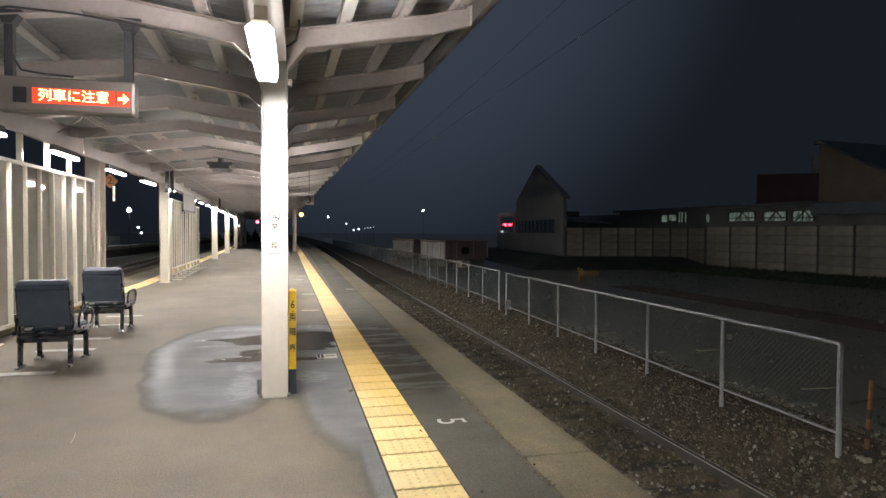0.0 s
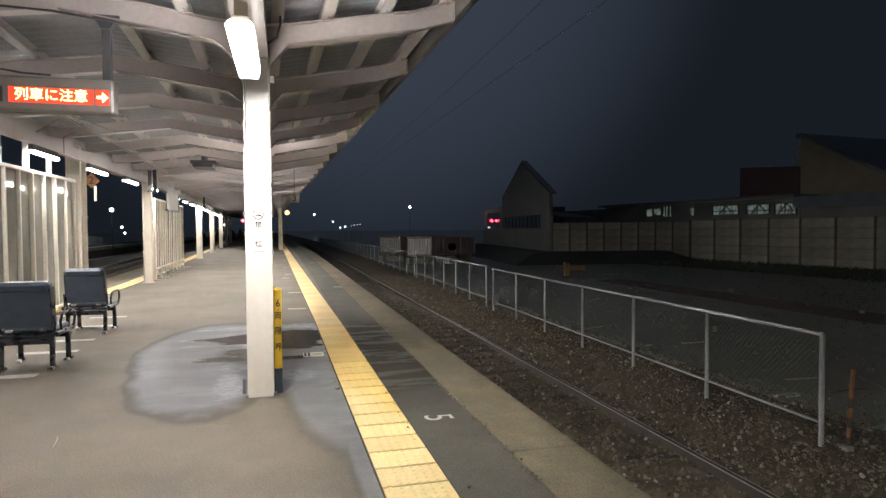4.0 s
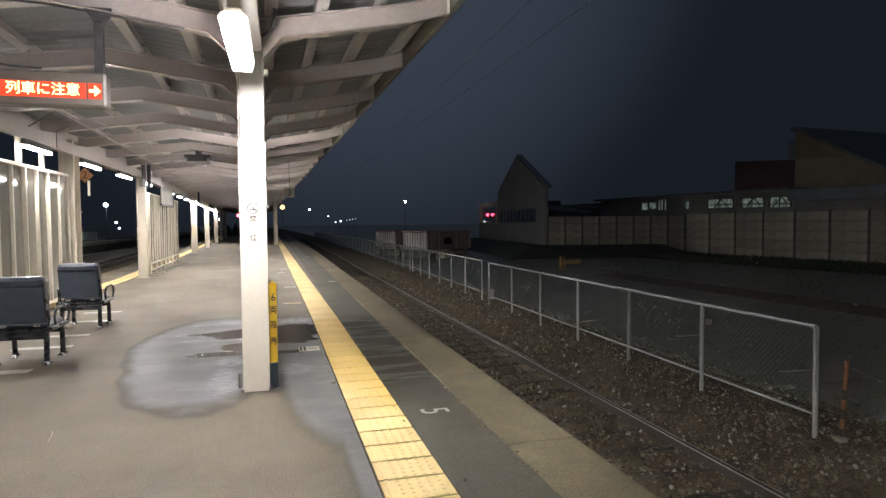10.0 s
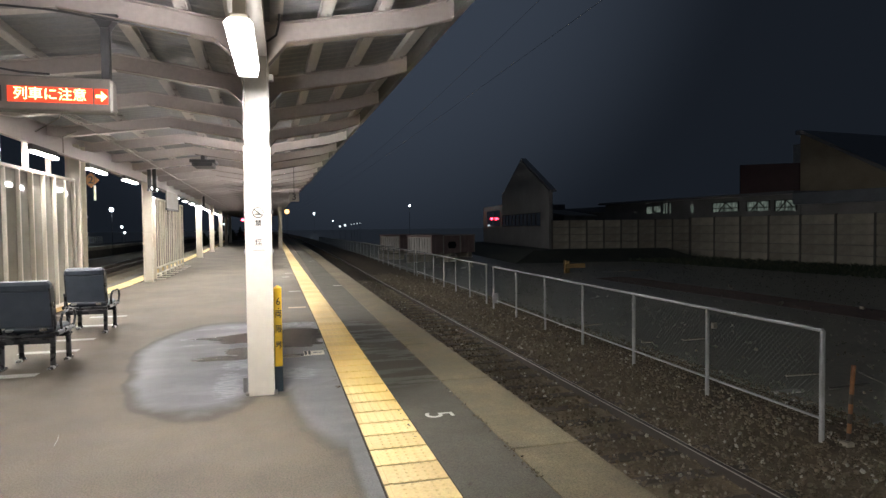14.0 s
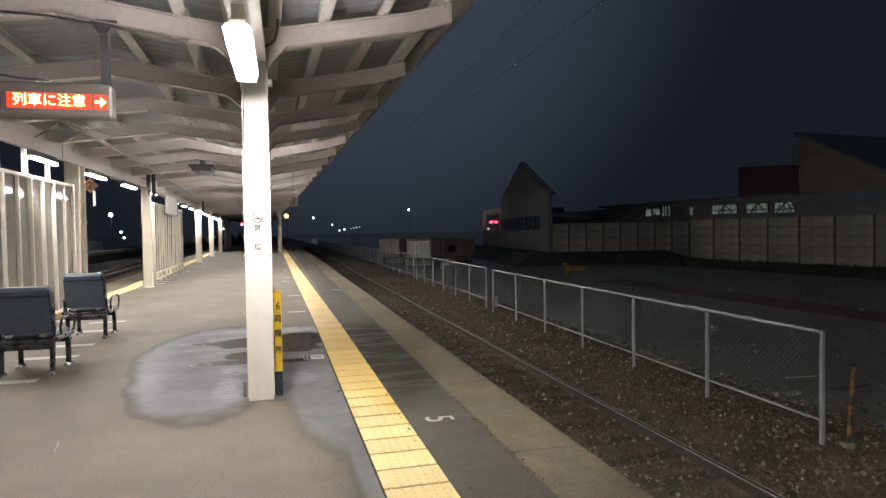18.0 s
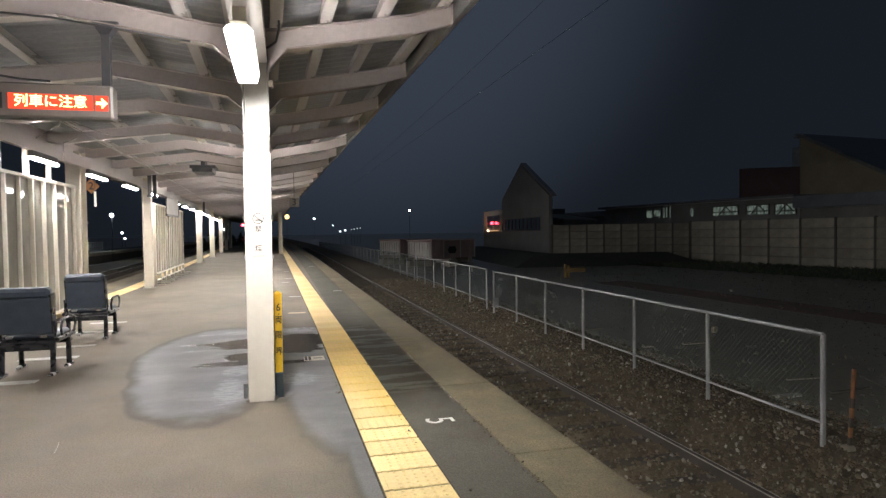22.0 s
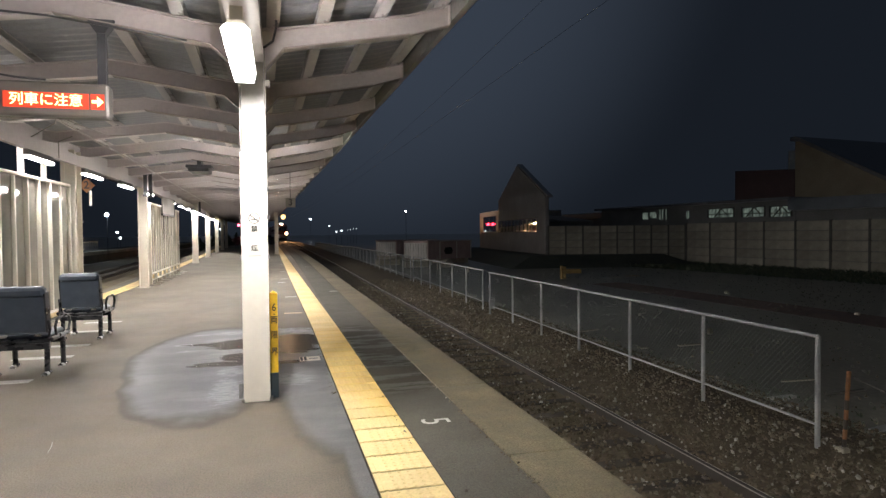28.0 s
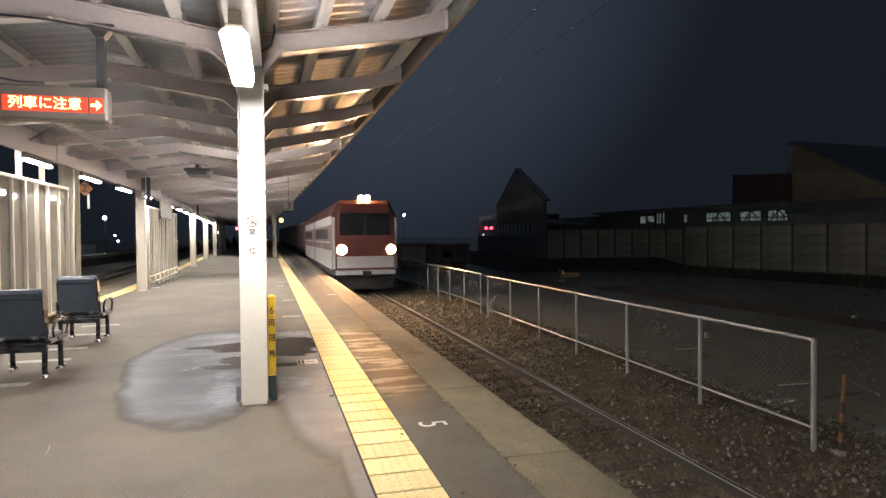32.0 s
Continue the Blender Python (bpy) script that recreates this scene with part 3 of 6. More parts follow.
def stone_mix(nt, b):
    geo = nt.nodes.new("ShaderNodeNewGeometry")
    col = ramp(nt, geo.outputs["Random Per Island"], [(0, (0.075, 0.057, 0.034)), (0.5, (0.14, 0.111, 0.068)), (0.88, (0.185, 0.157, 0.108)), (0.95, (0.27, 0.25, 0.2)), (0.99, (0.42, 0.4, 0.35))])
    fine = noise_tex(nt, coords(nt), 45, 3)
    nt.links.new(mix(nt, 0.5, col, ramp(nt, fine, [(0.3, (0.4, 0.4, 0.4)), (0.7, (1, 1, 1))]), "MULTIPLY"), b.inputs["Base Color"])
    b.inputs["Roughness"].default_value = 0.75


STONE_MIX = mat("stone_mix", stone_mix)
stones("ballast_stones", 9000, 2.25, 4.1, 3.4, 30, -0.998, 0.014, 0.036, "loose brown ballast stones between the rails")
stones("ballast_stones", 19000, 4.2, 7.4, 3.4, 34, None, 0.012, 0.036, "loose grey and brown ballast stones beside the track")
stones("tile_grit", 170, 0.9, 0.965, 4.4, 10.5, 0.002, 0.006, 0.016, "crumbs of grit along the edge of the yellow tiles")
stones("tile_grit", 60, 0.46, 0.53, 6.0, 10.5, 0.0, 0.005, 0.013, "crumbs of grit along the edge of the yellow tiles")
stones("coping_grit", 220, 1.48, 1.53, 3.5, 11.0, 0.002, 0.005, 0.013, "crumbs of dirt in the joint beside the coping")
stones("ballast_stones", 700, 7.6, 13, 4, 34, -1.125, 0.012, 0.035, "scattered stones in the dark yard")

# ------------------------------------------------------------ canopy
BEAM_GAP = 2.15
BEAM_Y = [6.07 + BEAM_GAP * k for k in range(-21, 42)]
EAVEL, EAVER, COLUMN_X = -5.22, 1.695, -0.225
# underside of the cross beams, from eave to eave, where the canopy crosses the near column
UNDERSIDE = [(EAVEL, 3.52), (-3.675, 3.24), (-1.855, 3.48), (-0.585, 3.3), (COLUMN_X, 3.27), (0.065, 3.3), (1.275, 3.52), (EAVER, 3.65)]


def drift(y):
    """The canopy runs straight, turned a little to the left of the platform edge."""
    return -0.026 * (y - 6.07)


def under(x, y=6.07):
    """Underside height of the cross beams at x, y."""
    x = x - drift(y)
    for (xa, za), (xb, zb) in zip(UNDERSIDE, UNDERSIDE[1:]):
        if x <= xb:
            return za + (zb - za) * (x - xa) / (xb - xa)
    return UNDERSIDE[-1][1]


canopy = thing("platform_canopy", "painted steel platform canopy with a folded sheet roof", "canopy", kind="structure")


def bar_between(a, b, y0, y1, lo, hi):
    """A slanting bar along y0 to y1 between two points of the underside."""
    return [(a[0], a[1] + lo), (b[0], b[1] + lo), (b[0], b[1] + hi), (a[0], a[1] + hi)], y0, y1


KNEES = [((-0.585, 3.3), (-0.34, 3.09)), ((-0.11, 3.09), (0.065, 3.3))]


def beam_shape():
    s = Shape()
    for a, b in zip(UNDERSIDE, UNDERSIDE[1:]):
        s.prism(*bar_between(a, b, -0.005, 0.005, 0.009, 0.188))
        s.prism(*bar_between(a, b, -0.06, 0.06, 0.188, 0.199))
        if b[0] < -1.8:
            s.prism(*bar_between(a, b, -0.07, 0.07, -0.002, 0.0088))
    for a, b in KNEES:
        low, high = min(a, b, key=lambda q: q[1]), max(a, b, key=lambda q: q[1])
        s.prism([(low[0], low[1] + 0.01), (high[0], high[1] + 0.008), (low[0], high[1] + 0.008)], -0.005, 0.005)
    s.box(EAVER - 0.01, EAVER, -0.06, 0.06, 3.66, 3.84)
    return s


def flange_shape():
    s = Shape()
    spans = [(a, b) for a, b in zip(UNDERSIDE, UNDERSIDE[1:]) if -2.0 < a[0] < -0.6 or 0.0 < a[0] < 1.2] + KNEES
    for a, b in spans:
        s.prism(*bar_between(a, b, -0.07, 0.07, -0.002, 0.0088))
    s.prism(*bar_between(UNDERSIDE[-2], UNDERSIDE[-1], -0.035, 0.035, 0.0, 0.0088))
    return s


flange_mesh = flange_shape().mesh("bottom_flange", FLANGE)
beam_mesh = beam_shape().mesh("cross_beam", BEAM)
for y in BEAM_Y:
    b = part("cross_beam", beam_mesh, None, canopy, m=pose(drift(y), y, 0))
    part("bottom_flange", flange_mesh, None, b, "glossy painted bottom flange")
PURLINS = [-5.05, -4.4, -3.35, -2.7, -1.5, -0.85, -0.42, -0.03, 0.428, 0.981, 1.585]
run = BEAM_GAP / math.cos(math.atan(0.026))
for x in PURLINS:
    s = Shape().box(-0.055, 0.055, 0, run, 0.2, 0.209).box(-0.055, -0.046, 0, run, 0.209, 0.291).box(-0.055, 0.055, 0, run, 0.291, 0.3)
    me = s.mesh("purlin", PURLINPAINT)
    for y in BEAM_Y[:-1]:
        part("purlin", me, None, canopy, m=pose(x + drift(y), y, under(x), 0, 0, math.degrees(math.atan(0.026))))
# ribbed sheet above the purlins, the ribs running from ridge to eave
deck = Shape()
y0, y1 = BEAM_Y[0], BEAM_Y[-1]
steps = int((y1 - y0) / 0.1)
KNOTS = [(EAVEL - 0.1, 3.54)] + UNDERSIDE[1:-1] + [(EAVER + 0.1, 3.68)]
for (xa, za), (xb, zb) in zip(KNOTS, KNOTS[1:]):
    p, f = [], []
    for i in range(steps + 1):
        y = y0 + (y1 - y0) * i / steps
        lift = 0.302 + (0.012 if i % 2 else 0.0)
        p += [(xa + drift(y), y, za + lift), (xb + drift(y), y, zb + lift), (xa + drift(y), y, za + 0.33), (xb + drift(y), y, zb + 0.33)]
    for i in range(steps):
        k = 4 * i
        f += [(k, k + 1, k + 5, k + 4), (k + 2, k + 6, k + 7, k + 3)]
    deck.add(p, f)
part("roof_deck", deck, DECK, canopy, "grey ribbed sheet roof")
# eave trim
for x, z in ((EAVER + 0.012, 3.69), (EAVEL - 0.16, 3.56)):
    for ya, yb in zip(BEAM_Y, BEAM_Y[1:]):
        part("eave_trim", Shape().add([(x + e + drift(y), y, h) for y in (ya, yb) for e in (0.0, 0.07) for h in (z, z + 0.2)],
                                      [(0, 1, 3, 2), (4, 6, 7, 5), (0, 4, 5, 1), (2, 3, 7, 6), (0, 2, 6, 4), (1, 5, 7, 3)]), GUTTER, canopy, "dull weathered eave trim")


# ------------------------------------------------------------ columns
def column(x, y, top, name="canopy_column", width=0.225, depth=0.2, label="cream steel canopy column on a base plate", paint=None):
    paint = paint or CREAM
    t = thing(name, label, "column", pose(x, y, 0), "canopy columns")
    w, d = width / 2, depth / 2
    part("web", Shape().box(-w + 0.012, w - 0.012, -0.006, 0.006, 0.02, top), paint, t)
    for s in (-1, 1):
        part("flange", Shape().box(s * w - 0.006, s * w + 0.006, -d, d, 0.02, top), paint, t, bevel=0.002)
    part("base_plate", Shape().box(-w - 0.03, w + 0.03, -d - 0.04, d + 0.04, 0.0, 0.022), paint, t, bevel=0.004)
    return t


near_column = column(-0.225, 6.07, 3.3, depth=0.12, paint=COLPAINT, label="white-wrapped steel canopy column with a no smoking notice")
for k in (-4, -2, 2, 4, 6, 8, 10, 12, 14):
    y = 6.07 + 3 * BEAM_GAP * k / 2
    column(COLUMN_X + drift(y), y, 3.3)
column(-0.25, 50.2, 3.3, width=0.3, label="cream steel post farther along the platform")
for x, y, w in ((-3.95, 20.15, 0.235), (-4.58, 36.9, 0.3), (-4.93, 46.5, 0.3), (-5.4, 58.0, 0.3), (-5.8, 68, 0.3), (-6.2, 78, 0.3)):
    column(x, y, 3.3, width=w)

# ------------------------------------------------------------ fluorescent lamps
def lamp(x, y, z, up, glow):
    t = thing("fluorescent_lamp", "lit fluorescent lamp under the canopy, in a row mostly added unseen", "lamp", pose(x, y, z), "platform lamps")
    part("housing", Shape().box(-0.06, 0.06, -0.55, 0.55, 0.04, 0.08), CREAM, t, "white enamel housing", bevel=0.004)
    part("shoulder", Shape().prism([(-0.1, -0.012), (0.1, -0.012), (0.096, 0.004), (0.066, 0.039), (-0.066, 0.039), (-0.096, 0.004)], -0.6, 0.6), CAPGLOW, t, "faintly glowing translucent shoulder", bevel=0.01)
    part("tube", Shape().prism([(-0.076, -0.0125), (-0.09, -0.028), (-0.074, -0.078), (0.074, -0.078), (0.09, -0.028), (0.076, -0.0125)], -0.575, 0.575), glow, t, "lit white diffuser", bevel=0.012)
    for e in (-0.42, 0.42):
        part("stem", Shape().box(-0.045, 0.045, e - 0.05, e + 0.05, 0.07, up), CREAM, t)
    for e in (-0.588, 0.588):
        part("end_cap", Shape().prism([(-0.094, -0.0125), (-0.077, -0.083), (0.077, -0.083), (0.094, -0.0125)], e - 0.012, e + 0.012), CAPGLOW, t, "translucent white end cap", bevel=0.003)
    return t


def slim_lamp(x, y, z, h=0.64):
    t = thing("fluorescent_lamp", "lit slim fluorescent lamp under the girder", "lamp", pose(x, y, z), "girder lamps")
    part("housing", Shape().prism([(-0.056, -0.002), (0.056, -0.002), (0.035, 0.03), (0.035, 0.1), (-0.035, 0.1), (-0.035, 0.03)], -h - 0.02, h + 0.02), GUTTER, t, "dull steel housing")
    part("tube", Shape().prism([(-0.046, -0.003), (-0.034, -0.038), (0.034, -0.038), (0.046, -0.003)], -h, h), TUBE, t, "lit white diffuser", bevel=0.008)
    for e in (-h - 0.015, h + 0.015):
        part("end_cap", Shape().box(-0.052, 0.052, e - 0.012, e + 0.012, -0.05, 0.0), CAPGLOW, t, "translucent white end cap", bevel=0.003)


# 5.035 is visible, 20.9 and 24.0 mirror in panes; others added unseen for brightness
for y in (-33.7, -27.2, -20.8, -14.3, -7.86, -1.41, 5.035, 14.0, 20.9, 24.0, 30.8, 43.7):
    lamp(-0.27 if y == 5.035 else COLUMN_X + drift(y) - 0.045, y, 2.957, 0.204, TUBE_OLD)
rail = thing("lamp_rail", "cream steel channel carrying the lamps over the columns", "girder", kind="structure")
for ya, yb in zip(BEAM_Y, BEAM_Y[1:]):
    xa = COLUMN_X - 0.04 + drift(0.5 * (ya + yb))
    part("channel", Shape().box(xa - 0.12, xa + 0.12, ya + 0.075, yb - 0.075, 3.157, 3.165).box(xa - 0.12, xa - 0.112, ya + 0.075, yb - 0.075, 3.165, 3.29).box(xa + 0.112, xa + 0.12, ya + 0.075, yb - 0.075, 3.165, 3.29), BEAM, rail)
for k in range(-1, 16):
    y = 12.05 + 3.05 * k
    if k == 4:
        continue
    slim_lamp(-3.96 + fan(y) + bend(y), y - (0.06 if k == 0 else 0), 2.89, 0.56 if k == 0 else 0.64 if k < 4 else 0.42)

part("cable", Shape().tube([(0.0, 5.8, 3.56), (0.0, 5.8, 3.42), (-0.03, 5.8, 3.3), (-0.1, 5.82, 3.25), (-0.18, 5.85, 3.24)], 0.011), STEEL_DARK, rail, "dark loop of cable", smooth=True)
# fascia over the left columns, with the lamps under its lower edge
fascia = thing("fascia", "brown-grey fascia boards over the left row of columns", "fascia", kind="structure")
for ya, yb in zip(YS, YS[1:]):
    oa, ob_ = fan(ya) + bend(ya), fan(yb) + bend(yb)
    part("fascia_board", Shape().add([(x + o, y, z) for y, o in ((ya, oa), (yb, ob_)) for x in (-4.1, -4.07) for z in (3.2, 3.44)],
                                     [(0, 1, 3, 2), (4, 6, 7, 5), (0, 4, 5, 1), (2, 3, 7, 6), (0, 2, 6, 4), (1, 5, 7, 3)]), BEAM, fascia)
    part("lamp_girder", Shape().add([(x + o, y, z) for y, o in ((ya, oa), (yb, ob_)) for x in (-4.0, -3.92) for z in (2.99, 3.197)],
                                    [(0, 1, 3, 2), (4, 6, 7, 5), (0, 4, 5, 1), (2, 3, 7, 6), (0, 2, 6, 4), (1, 5, 7, 3)]), BEAM, fascia, "painted steel girder")
pipes = thing("roof_conduit", "thin pale conduit pipes under the roof", "conduit", kind="structure")
part("pipe", Shape().tube([(-3.95, 11.6, 3.2), (-3.3, 10.7, 3.3), (-3.2, 10.4, 3.315), (-3.31, 16.9, 3.315), (-3.75, 33, 3.31), (-4.3, 55, 3.3)], 0.01), COLPAINT, pipes)
part("pipe", Shape().tube([(-3.72, 12.2, 2.93), (-3.72, 12.2, 3.22), (-3.45, 12.0, 3.29)], 0.01), COLPAINT, pipes)
part("pipe", Shape().tube([(-3.1, 10.6, 3.33), (-2.95, 12.3, 3.36), (-2.6, 12.5, 3.42)], 0.008), COLPAINT, pipes)

# ------------------------------------------------------------ wind screens
def screen(x, y0, posts, pitch, z0, z1, slant, open_top):
    """Pane-and-mullion wind screen along y; slant: x per metre."""
    t = thing("wind_screen", "cream-framed wind screen with grey translucent panes", "wind screen", pose(x, y0, 0, 0, 0, -math.degrees(math.atan(slant))), "wind screens", "structure")
    for i in range(posts):
        y = pitch * i
        part("post", Shape().box(-0.2, -0.12, y + 0.27, y + 0.33, 0.0, z1 + 0.5) if open_top else
             Shape().box(-0.04, 0.04, y - 0.04, y + 0.04, 0.0, z1), CREAM, t, bevel=0.004)
        part("foot_plate", Shape().box(-0.12, 0.3 if not open_top else 0.12, y - 0.07, y + 0.07, 0, 0.018), CREAM, t)
        if i < posts - 1:
            part("mullion", Shape().box(-0.03, 0.05 if open_top else 0.035, y + pitch / 2 - 0.022, y + pitch / 2 + 0.022, z0, z1 - 0.042), CREAM, t, bevel=0.003)
            for a in (0.03, pitch / 2 + 0.024):
                lean = Matrix.Translation((-0.006, y + a, z0)) @ Matrix.Rotation(radians(float(rng.normal(0, 0.5))), 4, "Y") @ Matrix.Rotation(radians(float(rng.normal(0, 0.35))), 4, "Z")
                part("pane", Shape().box(-0.006, 0.006, 0.0, pitch / 2 - 0.054, 0.0, z1 - z0 - 0.042), SCREENPANE, t, "dirty translucent pane", lean)
        if open_top:
            part("mullion", Shape().box(-0.03, 0.05, y - 0.022, y + 0.022, z0, z1 - 0.042), CREAM, t, bevel=0.003)
            part("bracket", Shape().box(-0.125, -0.031, y - 0.03, y + 0.32, z1 - 0.3, z1 - 0.24), CREAM, t)
    w = pitch * (posts - 1)
    part("top_rail", Shape().box(-0.04, 0.045, -0.05, w + 0.05, z1 - 0.04, z1 + 0.01), CREAM, t, bevel=0.003)
    part("bottom_rail", Shape().box(-0.04, 0.045, -0.05, w + 0.05, z0 - 0.05, z0), CREAM, t, bevel=0.003)
    if not open_top:
        part("bottom_rail", Shape().box(-0.03, 0.03, -0.05, w + 0.05, 0.12, 0.16), CREAM, t)
    return t


screen(-4.05, 3.12, 11, 1.06, 0.22, 2.58, 0.0, True)
t = thing("canopy_column", "cream steel end column of the wind screen", "column", pose(-4.05, 14.1, 0), "canopy columns")
part("web", Shape().box(-0.006, 0.006, -0.2, 0.2, 0.02, 3.3), CREAM, t)
for s in (-1, 1):
    part("flange", Shape().box(-0.09, 0.09, s * 0.2 - 0.007, s * 0.2 + 0.007, 0.02, 3.3), CREAM, t)
part("base_plate", Shape().box(-0.13, 0.13, -0.25, 0.25, 0.0, 0.02), CREAM, t)
screen(-3.98, 21.3, 8, 1.0, 0.38, 2.6, -0.03, False)


# ------------------------------------------------------------ waiting chairs
def chair(x, y):
    """Faces +y; origin on the floor under the middle."""
    t = thing("waiting_chair", "black vinyl waiting chair with loop armrests on steel legs", "chair", pose(x, y, 0), "platform chairs")
    w = 0.265
    back = Matrix.Translation((0, -0.24, 0.43)) @ Matrix.Rotation(radians(9), 4, "X")
    part("backrest", Shape().box(-w, w, -0.035, 0.085, 0.05, 0.47, back), VINYL, t, "smooth black vinyl back", bevel=0.014)
    part("headroll", Shape().box(-w - 0.004, w + 0.004, -0.05, 0.085, 0.455, 0.575, back), VINYL, t, "rolled vinyl top of the back", bevel=0.034)
    for s in (-1, 1):
        part("back_edge", Shape().box(s * w - 0.01, s * w + 0.01, -0.038, 0.09, 0.05, 0.5, back), CHAIRMETAL, t, "black piped side edge", bevel=0.006)
    part("seat", Shape().box(-w, w, -0.2, 0.31, 0.4, 0.465), VINYL, t, bevel=0.025)
    part("seat_pan", Shape().box(-w - 0.02, w + 0.02, -0.27, 0.3, 0.36, 0.398), CHAIRMETAL, t, bevel=0.008)
    part("beam", Shape().box(-w - 0.02, w + 0.02, -0.3, -0.23, 0.29, 0.359), CHAIRMETAL, t, bevel=0.008)
    part("beam", Shape().box(-w - 0.02, w + 0.02, 0.2, 0.27, 0.29, 0.359), CHAIRMETAL, t, bevel=0.008)
    for s in (-1, 1):
        xx = s * (w + 0.045)
        part("armrest", Shape().tube([(xx, -0.12, 0.4), (xx, -0.16, 0.52), (xx, -0.1, 0.6), (xx, 0.0, 0.615), (xx, 0.26, 0.615), (xx, 0.33, 0.585), (xx, 0.345, 0.5), (xx, 0.3, 0.43), (xx, 0.2, 0.41)], 0.015, 8), CHAIRMETAL, t, "black loop armrest", smooth=True)
        part("side_bracket", Shape().box(xx - 0.02, xx + 0.02, -0.3, 0.3, 0.375, 0.425), CHAIRMETAL, t, bevel=0.012)
        part("back_strut", Shape().tube([(s * (w + 0.02), -0.3, 0.42), (s * (w + 0.025), -0.27, 0.5), (s * (w + 0.02), -0.31, 0.62)], 0.014, 6), CHAIRMETAL, t)
        for yy in (-0.27, 0.27):
            leg = part("leg", Shape().rod((s * (w - 0.01), yy, 0.035), (s * (w - 0.01), yy * 0.95, 0.36), 0.03, 10), CHAIRMETAL, t, smooth=False)
            part("foot", Shape().prism([(s * (w - 0.01) + u, v) for u, v in ((-0.035, 0.0), (0.035, 0.0), (0.026, 0.035), (-0.026, 0.035))], yy - 0.11, yy + 0.09), FOOT, leg, "scuffed metal foot", bevel=0.012)
        part("hinge", Shape().box(s * 0.17 - 0.035, s * 0.17 + 0.035, -0.285, -0.25, 0.43, 0.458), FOOT, t, "bare metal hinge")
    return t


chair(-2.82, 8.12)
chair(-2.92, 10.66)

# ------------------------------------------------------------ notices on the near column
part("wrap_sheet", Shape().box(-0.112, 0.112, -0.112, -0.108, 0.0, 2.32), WHITEBOARD, near_column, "white sheet wrapped round the lower column", bevel=0.001)
part("wrap_side", Shape().box(0.107, 0.119, -0.108, 0.06, 0.03, 2.32), WHITEBOARD, near_column)
part("wrap_side", Shape().box(-0.119, -0.107, -0.108, 0.06, 0.03, 2.32), WHITEBOARD, near_column)
for z in (1.35, 1.72, 1.98):
    for s in (-1, 1):
        part("clip", Shape().box(s * 0.125 - 0.008, s * 0.125 + 0.008, -0.122, -0.1, z - 0.02, z + 0.02), GREYINK, near_column, "small rusty clip")
ring = Shape()
for i in range(24):
    a0, a1 = 2 * math.pi * i / 24, 2 * math.pi * (i + 1) / 24
    p = [(r * math.cos(a), -0.115 + d, 1.71 + r * math.sin(a)) for d in (0, 0.002) for a in (a0, a1) for r in (0.0435, 0.0515)]
    ring.add(p, [(0, 1, 3, 2), (4, 6, 7, 5)])
part("no_smoking_ring", ring, BLACKINK, near_column, "thin black no smoking ring")
part("cigarette_mark", Shape().box(-0.03, 0.032, -0.115, -0.113, 1.69, 1.7).rod((-0.034, -0.1135, 1.738), (0.034, -0.1135, 1.682), 0.004, 4).rod((0.01, -0.1135, 1.705), (0.0, -0.1135, 1.728), 0.0015, 4), BLACKINK, near_column)
for ch, z in (("禁", 1.607), ("煙", 1.43)):
    lettering("notice_character", ch, 0.066, BLACKINK, near_column, pose(0.0, -0.1135, z) @ FACING, thick=0.0015, bold=0.0006)
part("small_print", Shape().box(-0.055, 0.055, -0.1145, -0.1125, 1.358, 1.364), GREYINK, near_column)
part("junction_box", Shape().box(0.122, 0.16, -0.1, -0.04, 2.93, 2.99), COLPAINT, near_column, "small pale junction box", bevel=0.004)
part("conduit", Shape().rod((-0.15, -0.02, 0.02), (-0.15, -0.02, 0.16), 0.02, 8), GREYINK, near_column)

t = thing("limit_post", "yellow square post with black writing and a black foot", "post", pose(-0.067, 6.1, 0))
part("post_body", Shape().box(-0.037, 0.037, -0.04, 0.04, 0.24, 0.995), YELLOWPAINT, t, bevel=0.005)
part("post_cap", Shape().add([(-0.037, -0.04, 0.995), (0.037, -0.04, 0.995), (0.037, 0.04, 0.995), (-0.037, 0.04, 0.995), (0.0, 0.0, 1.02)], [(3, 2, 1, 0), (0, 1, 4), (1, 2, 4), (2, 3, 4), (3, 0, 4)]), YELLOWPAINT, t)
part("post_foot", Shape().box(-0.038, 0.038, -0.041, 0.041, 0, 0.238), FOOTPAINT, t, "dark blue-grey painted foot", bevel=0.004)
for ch, z, sz in (("6", 0.862, 0.1), ("両", 0.742, 0.078), ("限", 0.598, 0.078), ("界", 0.44, 0.078)):
    lettering("post_character", ch, sz, BLACKINK, t, pose(0.004, -0.0425, z) @ FACING @ Matrix.Diagonal((0.82, 1.0, 1.0, 1.0)), thick=0.002, bold=0.0015)
part("smudge", Shape().box(0.0, 0.012, -0.0425, -0.04, 0.793, 0.803), RUST, t)

